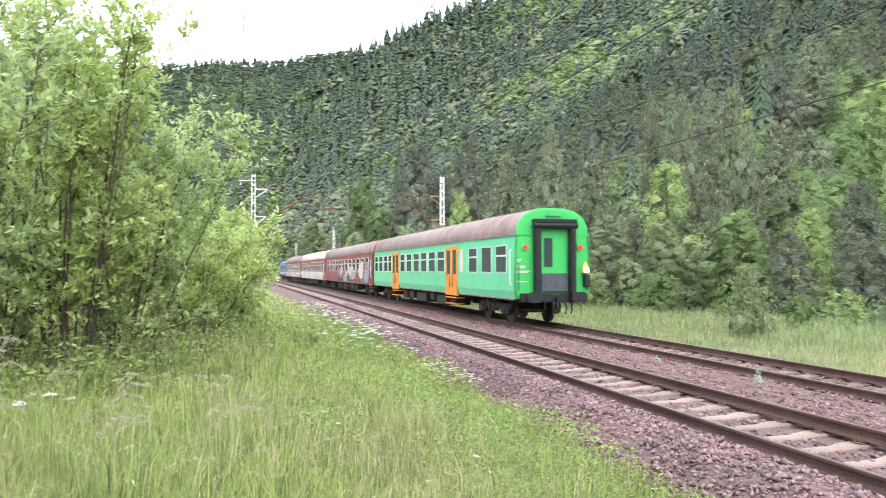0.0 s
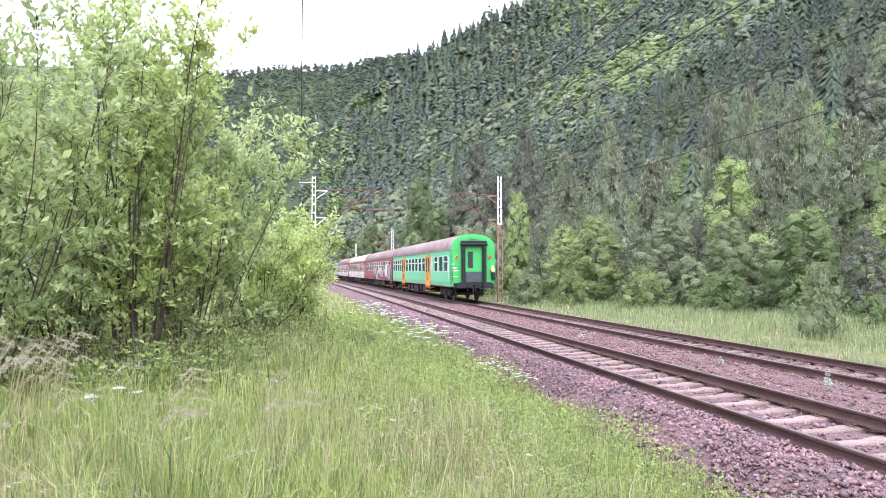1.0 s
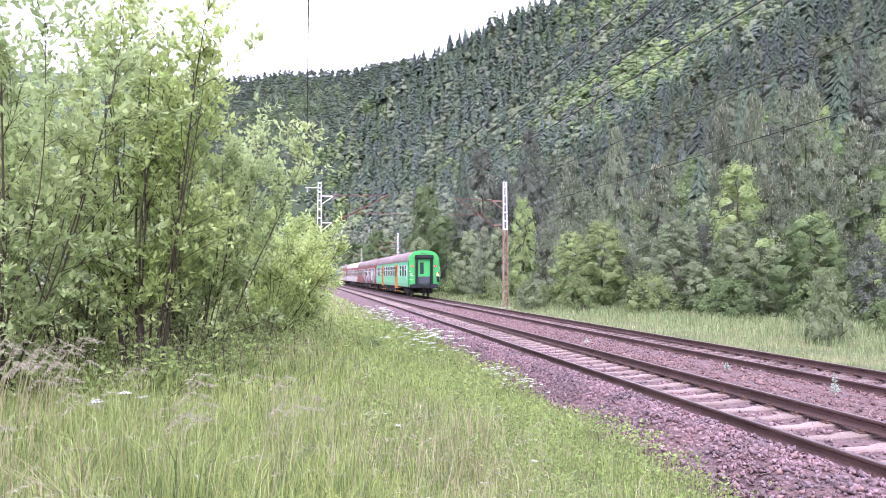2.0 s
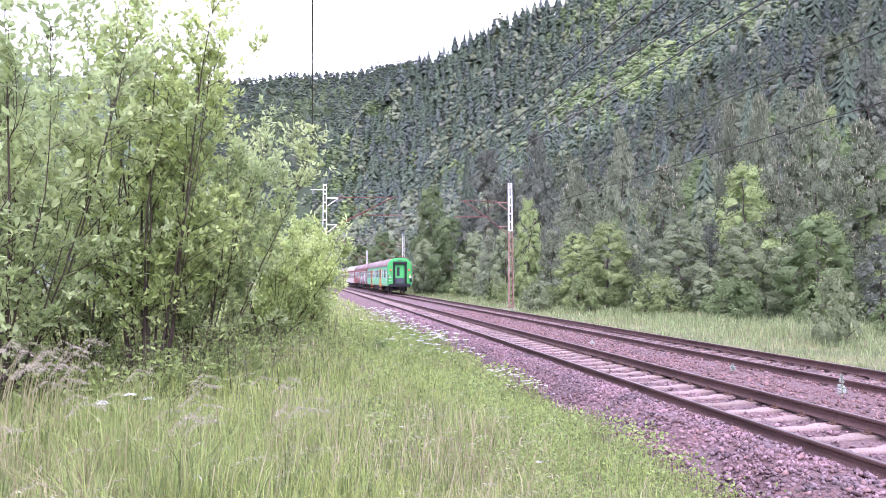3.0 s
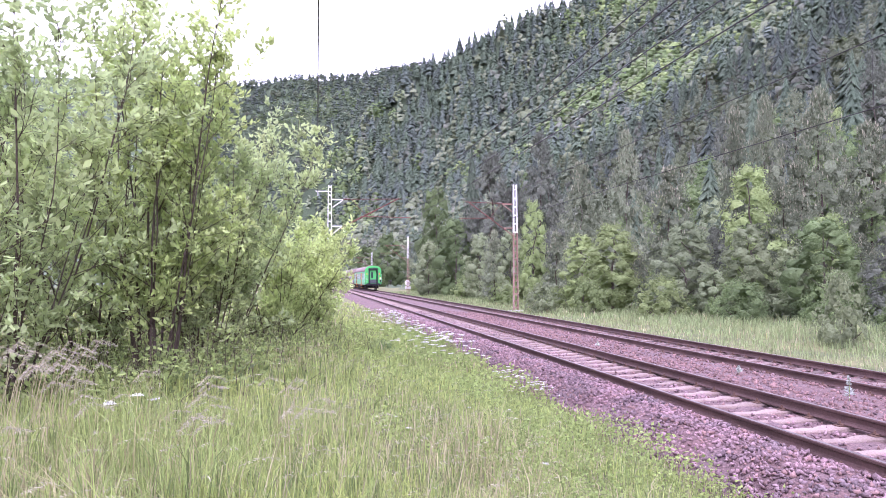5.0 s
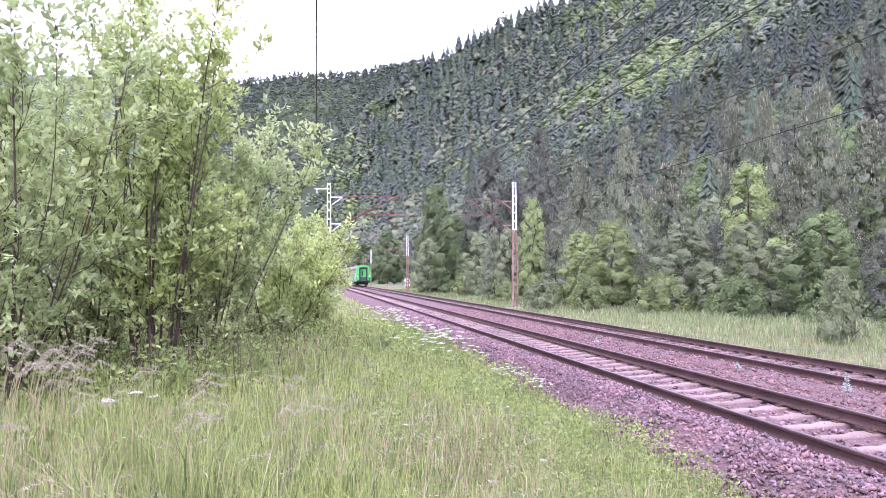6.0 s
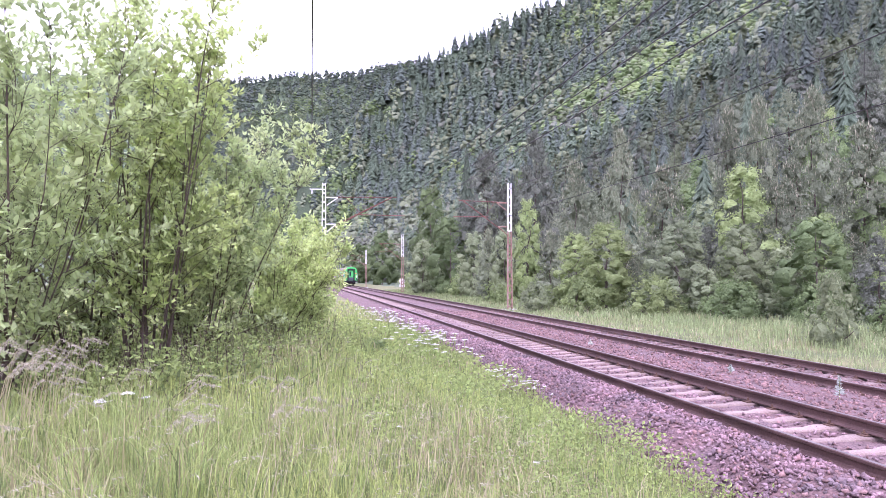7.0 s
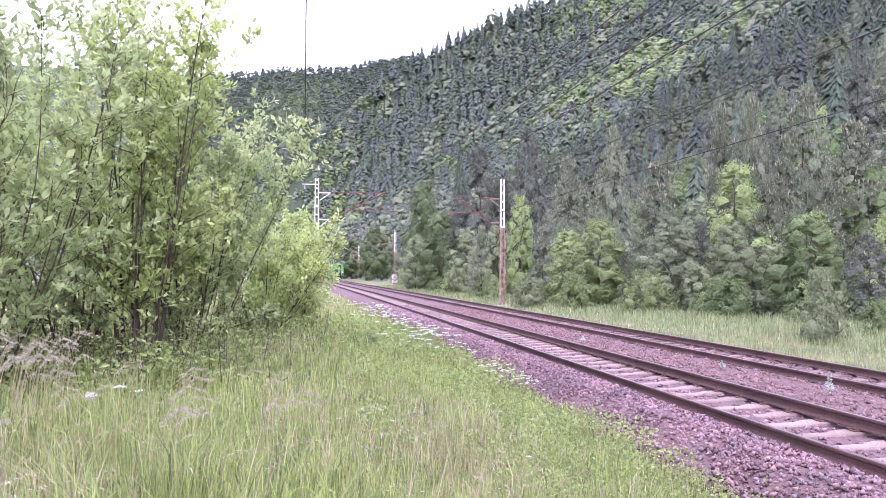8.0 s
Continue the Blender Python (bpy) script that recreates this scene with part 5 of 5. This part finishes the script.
def build_grass():
    rng = np.random.default_rng(31)
    # meadow: denser towards the camera's end of it
    n = 124000
    d = 3.6 * (64 / 3.6) ** rng.random(n)
    a = rng.uniform(-0.66, 0.50, n)
    x, y = d * np.sin(a), d * np.cos(a)
    o = offset(x, y)
    k = 14000
    x[:k], y[:k] = rng.uniform(-9, 4.2, k), rng.uniform(-7, 4, k)
    d = np.maximum(np.hypot(x, y), 3.6)
    o = offset(x, y)
    keep = (o < -2.02 + rng.normal(0, 0.15, n)) & (rng.random(n) < 0.55 + 0.45 * smooth(-2.2, -3.0, o))
    x, y, d, o = x[keep], y[keep], d[keep], o[keep]
    n = len(x)
    tuft = np.sin(x * 2.1 + np.sin(y * 1.7) * 2) * np.sin(y * 2.3 + np.sin(x * 1.9) * 2)
    tall = 0.24 + 0.19 * smooth(-2.6, -6.0, o) - 0.12 * smooth(7.6, 8.6, d) * smooth(-6.5, -7.5, o) + 0.10 * tuft + 0.08 * np.sin(x * 0.9 + 0.5) * np.sin(y * 0.8)
    path = np.exp(-((x + 0.5 + 0.17 * (y - 6.2)) / 0.42) ** 2)
    clump = smooth(0.0, 0.9, np.sin(x * 5.3 + 2 * np.sin(y * 3.1)) * np.sin(y * 4.7 + 2 * np.sin(x * 2.9)))
    h = tall * (0.85 + 0.5 * clump) * (1 - 0.5 * path) * rng.uniform(0.3, 1.45, n)
    w = np.maximum(0.0085, 0.0012 * d) * rng.uniform(0.6, 1.4, n)
    pick_ = rng.random(n) + 0.22 * path + 0.34 * np.sin(x * 0.8 + 1.5) * np.sin(y * 0.6 + x * 0.3)
    kind_ = np.select([pick_ < 0.15, pick_ < 0.36, pick_ < 0.56], [1, 2, 3], 0)
    v, f = blades(rng, x, y, ground_z(x, y) - 0.02, h, w, rng.uniform(0.1, 0.75, n))
    tagged(new("meadow_grass", array_mesh("meadow_grass", v, f, [M_GRASS, M_DRY, M_HERB, M_GRASS2], np.repeat(kind_, 3))), "long yellow-green meadow grass", "grass", kind="stuff")
    # herbs: small broad leaves near the stones
    n = 90000
    d = 4.5 * (30 / 4.5) ** rng.random(n)
    a = rng.uniform(-0.5, 0.5, n)
    x, y = d * np.sin(a), d * np.cos(a)
    o = offset(x, y)
    patch = np.sin(x * 1.4 + 2) * np.sin(y * 1.1 + 1) + rng.normal(0, 0.3, n)
    keep = (o < -2.15 + 0.16 * patch) & (o > -5.2 + patch) 
    x, y, d = x[keep], y[keep], d[keep]
    n = len(x)
    z = ground_z(x, y) + 0.02 + (0.26 + 0.20 * np.clip(patch[keep], -0.6, 1)) * rng.random(n)
    ln = np.maximum(0.03, 0.005 * d) * rng.uniform(0.7, 1.5, n)
    v, q = kites(np.column_stack([x, y, z]), rnd_unit(rng, n) * (1, 1, 0.5) + (0, 0, 0.25), rnd_unit(rng, n), ln, ln * 0.6)
    tagged(new("meadow_herbs", array_mesh("meadow_herbs", v, q, [M_HERB])), "low leafy herbs beside the ballast", "herbs", kind="stuff")
    # arching stalks with drooping seed heads
    n = 420
    d = 4.2 * (16 / 4.2) ** rng.random(n)
    a = rng.uniform(-0.62, 0.12, n)
    x, y = d * np.sin(a), d * np.cos(a)
    keep = offset(x, y) < -4.2
    x, y = x[keep], y[keep]
    n = len(x)
    h = rng.uniform(0.45, 0.85, n)
    b = np.column_stack([x, y, ground_z(x, y)])
    lean = np.column_stack([rng.uniform(0.05, 0.35, n), rng.normal(0, 0.15, n), np.ones(n)])
    stalk = tri(*kites(b, lean, rnd_unit(rng, n), h, 0.006, 0, 0.6))
    tip = np.repeat(b + unit(lean) * h[:, None], 9, 0)
    u = np.tile(np.arange(9) / 8, n)[:, None]
    arch = np.repeat(unit(lean * (1, 1, 0)), 9, 0)
    p = tip - np.repeat(unit(lean), 9, 0) * 0.10 * (1 - u) + arch * 0.13 * u + (0, 0, 0.02) - u * u * (0, 0, 0.06)
    head = tri(*kites(p, arch + rng.normal(0, 0.4, p.shape) - (0, 0, 0.3), rnd_unit(rng, len(p)), 0.036, 0.005))
    v, f = merge(stalk, head)
    tagged(new("grass_seed_heads", array_mesh("grass_seed_heads", v, f, [M_DRY, M_PLUME], np.concatenate([np.zeros(len(stalk[1])), np.ones(len(head[1]))]))), "pale arching grass stalks with drooping seed heads", "grass", kind="stuff")
    # verge behind the tracks
    n = 44000
    s = 6 + 120 * rng.random(n) ** 1.7
    o = rng.uniform(6.75, FAR + 14, n)
    x, y, _ = line(s, o)
    keep = (x / np.maximum(y, 1) < 0.8) & (y > 5)
    x, y, o = x[keep], y[keep], o[keep]
    n = len(x)
    d = np.hypot(x, y)
    h = (0.22 + 0.25 * smooth(8, 12, o)) * rng.uniform(0.5, 1.4, n)
    v, f = blades(rng, x, y, ground_z(x, y) - 0.03, h, np.maximum(0.008, 0.0008 * d) * rng.uniform(0.7, 1.5, n), rng.uniform(0.1, 0.7, n))
    dry = rng.random(n) < 0.06
    tagged(new("verge_grass", array_mesh("verge_grass", v, f, [M_VERGE, M_DRY], np.repeat(dry.astype(int), 3))), "pale green grass verge before the woods", "grass", kind="stuff")


def umbels(spots, seed, label, group):
    """White umbel flowers: a stalk with a flat head of small florets."""
    rng = np.random.default_rng(seed)
    protos = []
    for k in range(3):
        t = thing("umbel_flower", label, "flower", group=group)
        st = Shape().tube([(0, 0, 0), (0.01, 0.0, 0.5), (0.0, 0.02, 0.9)], [0.006, 0.005, 0.004], 4)
        heads = []
        for b in range(5):
            a = 2 * math.pi * b / 5 + k
            c = np.array((math.cos(a) * 0.045 * (b > 0), math.sin(a) * 0.045 * (b > 0), 0.95 + rng.uniform(-0.012, 0.012)))
            st.tube([(0, 0, 0.75), tuple(c)], 0.003, 3)
            heads.append(c)
        part("stalk", st, M_HERB, t)
        n = 130
        i = rng.integers(0, 5, n)
        p = np.array(heads)[i] + rng.uniform(-1, 1, (n, 3)) * (0.046, 0.046, 0.010)
        v, q = kites(p, rnd_unit(rng, n) * (1, 1, 0.3), rnd_unit(rng, n) * (1, 1, 0.3), 0.021, 0.018)
        part("flower_head", array_mesh("flower_head", v, q, [M_PETAL]), None, t)
        protos.append(t)
    for j, (x, y, h) in enumerate(spots):
        m = pose(x, y, float(ground_z(x, y)), 0, 0, rng.uniform(0, 360)) @ Matrix.Diagonal((h * 1.35, h * 1.35, h, 1))
        if j < 3:
            protos[j].matrix_basis = m
        else:
            copy_thing(protos[j % 3], pose(0, 0, 0)).matrix_basis = m


def build_flowers():
    rng = np.random.default_rng(77)
    spots = []
    for k in range(230):
        s, o = 17 + 22 * rng.random(), -2.35 - abs(rng.normal(0, 0.85))
        x, y, _ = line(s, o)
        spots.append((x, y, rng.uniform(0.4, 0.78)))
    for k in range(60):
        s, o = rng.uniform(13.2, 16.5), rng.uniform(-2.75, -2.05)
        x, y, _ = line(s, o)
        spots.append((x, y, rng.uniform(0.22, 0.42)))
    for k in range(6):
        x, y = rng.uniform(-0.8, 1.2), rng.uniform(6.5, 11)
        spots.append((x, y, rng.uniform(0.2, 0.3)))
    # four umbels out in the meadow, used in place of pale yellowish feathery leaves
    for k in range(4):
        spots.append((rng.uniform(-3.5, -2.9), rng.uniform(6.8, 7.3), rng.uniform(0.5, 0.62)))
    umbels(spots, 5, "white umbel flower beside the ballast", "white flowers along the track")


def build_plumes():
    """Arching dry grass plumes at the foot of the shrubs."""
    rng = np.random.default_rng(55)
    for k in range(62):
        x, y = rng.uniform(-5.4, -4.0), rng.uniform(6.6, 8.2)
        if k > 34:
            x, y = rng.uniform(-4.6, -1.4), rng.uniform(5.2, 8.4)
        h = rng.uniform(0.75, 1.1) if k <= 34 else rng.uniform(0.45, 0.8)
        a = rng.uniform(-0.6, 0.9)
        t = thing("grass_plume", "dry pinkish grass plume arching over the meadow", "grass plume", pose(x, y, float(ground_z(x, y)) - 0.02, 0, 0, math.degrees(a)), "dry grass plumes")
        pts = [(0, 0, 0), (0.02, 0, h * 0.5), (0.08, 0, h * 0.82), (0.2, 0, h * 0.97), (0.36, 0, h * 0.93)]
        part("stalk", Shape().tube(pts, [0.0045, 0.004, 0.0035, 0.0025, 0.001], 3), M_DRY, t)
        n = 110
        u = rng.uniform(0, 1, n)
        p = np.column_stack([np.interp(u, [0, 0.5, 1], [0.08, 0.2, 0.38]), rng.normal(0, 0.008, n), np.interp(u, [0, 0.5, 1], [h * 0.82, h * 0.97, h * 0.9])])
        v, q = kites(p, np.array((0.8, 0, -0.4)) + rng.normal(0, 0.45, (n, 3)), rnd_unit(rng, n), rng.uniform(0.025, 0.05, n), 0.0045)
        part("plume_head", array_mesh("plume_head", v, q, [M_PLUME]), None, t)


build_understory()
build_grass()
build_flowers()
build_plumes()


# ---- loose ballast stones ----
def build_stones():
    rng = np.random.default_rng(91)
    n = 52000
    s = -3 + 48.5 * rng.random(n) ** 1.6
    o = np.where(rng.random(n) < 0.5, rng.uniform(-2.35, -0.8, n), rng.uniform(-0.72, 6.9, n))
    keep = (np.abs(np.abs(o) - 0.753) > 0.075) & (np.abs(np.abs(o - FAR) - 0.753) > 0.075)
    tie = np.abs((s + 6 + 0.305) % 0.61 - 0.305) < 0.125
    keep &= ~(tie & ((np.abs(o) < 0.72) | (np.abs(o - FAR) < 0.72)) & (rng.random(n) < 0.35 + 0.35 * (np.abs(o - 0.3) < 0.45)))
    s, o = s[keep], o[keep]
    n = len(s)
    x, y, _ = line(s, o)
    size = rng.uniform(0.013, 0.031, n) * (1 + s * 0.014)
    # angular chips: a jittered octahedron each
    chip = np.array([(1, 0, 0), (0, 1, 0), (-1, 0, 0), (0, -1, 0), (0.15, 0.1, 1), (-0.1, 0.1, -1)], float)
    q = np.array([(0, 1, 4), (1, 2, 4), (2, 3, 4), (3, 0, 4), (1, 0, 5), (2, 1, 5), (3, 2, 5), (0, 3, 5)])
    v = chip[None] * rng.uniform(0.8, 1.75, (n, 6, 1)) + rng.normal(0, 0.28, (n, 6, 3))
    v = v * rng.uniform(0.55, 1.2, (n, 1, 3)) * (1, 1, 0.75)
    ax, an = rnd_unit(rng, n), rng.random(n) * 6.28
    c, si = np.cos(an)[:, None, None], np.sin(an)[:, None, None]
    A = np.repeat(ax[:, None], 6, 1)
    v = v * c + np.cross(A, v) * si + A * np.sum(A * v, 2, keepdims=True) * (1 - c)
    z = bed_z(o) + size * 0.45
    v = v * size[:, None, None] + np.column_stack([x, y, z])[:, None]
    f = (np.arange(n)[:, None, None] * 6 + q[None]).reshape(-1, 3)
    mi = np.repeat(((o > 0.7) & (rng.random(n) < 0.75) | (rng.random(n) < 0.15)).astype(int), 8)
    tagged(new("ballast_stones", array_mesh("ballast_stones", v.reshape(-1, 3), f, [M_STONE, M_STONE2], mi)), "loose purplish grey crushed stones between the rails", "gravel", kind="stuff")


build_stones()


# ---- small things on the track bed ----
M_WEED = material("downy_weed_leaves", (0.42, 0.46, 0.40), 0.8, island=0.2, leaf=0.2)


def build_weed(x, y, z, h, seed):
    rng = np.random.default_rng(seed)
    t = thing("weed", "pale grey-green weed growing in the ballast", "weed", pose(x, y, z))
    part("stalk", Shape().tube([(0, 0, -0.05), (0.01, 0, h * 0.5), (0.0, 0.02, h)], [0.006, 0.005, 0.003], 5), M_HERB, t)
    n = 70
    u = rng.random(n)
    a = rng.random(n) * 6.28
    b = np.column_stack([np.zeros(n), np.zeros(n), h * (0.1 + 0.9 * u)])
    w = np.column_stack([np.cos(a), np.sin(a), rng.uniform(-0.1, 0.6, n)])
    v, q = kites(b, w, rnd_unit(rng, n), 0.11 * (1.15 - u), 0.035)
    part("foliage", array_mesh("foliage", v, q, [M_WEED]), None, t)


build_weed(6.95, 12.75, -0.3, 0.42, 3)
build_weed(6.3, 16.0, -0.3, 0.2, 4)
build_weed(4.35, 22.0, -0.3, 0.22, 5)
post = thing("marker_post", "small grey concrete marker post beside the rail", "marker post", pose(5.2, 27.8, -0.4))
part("shaft", Shape().box(-0.06, -0.06, -0.1, 0.06, 0.06, 0.17, 0.015), M_CONC, post)
part("cap", Shape().box(-0.065, -0.065, 0.17, 0.065, 0.065, 0.21, 0.015), M_MASTR, post)

motions()
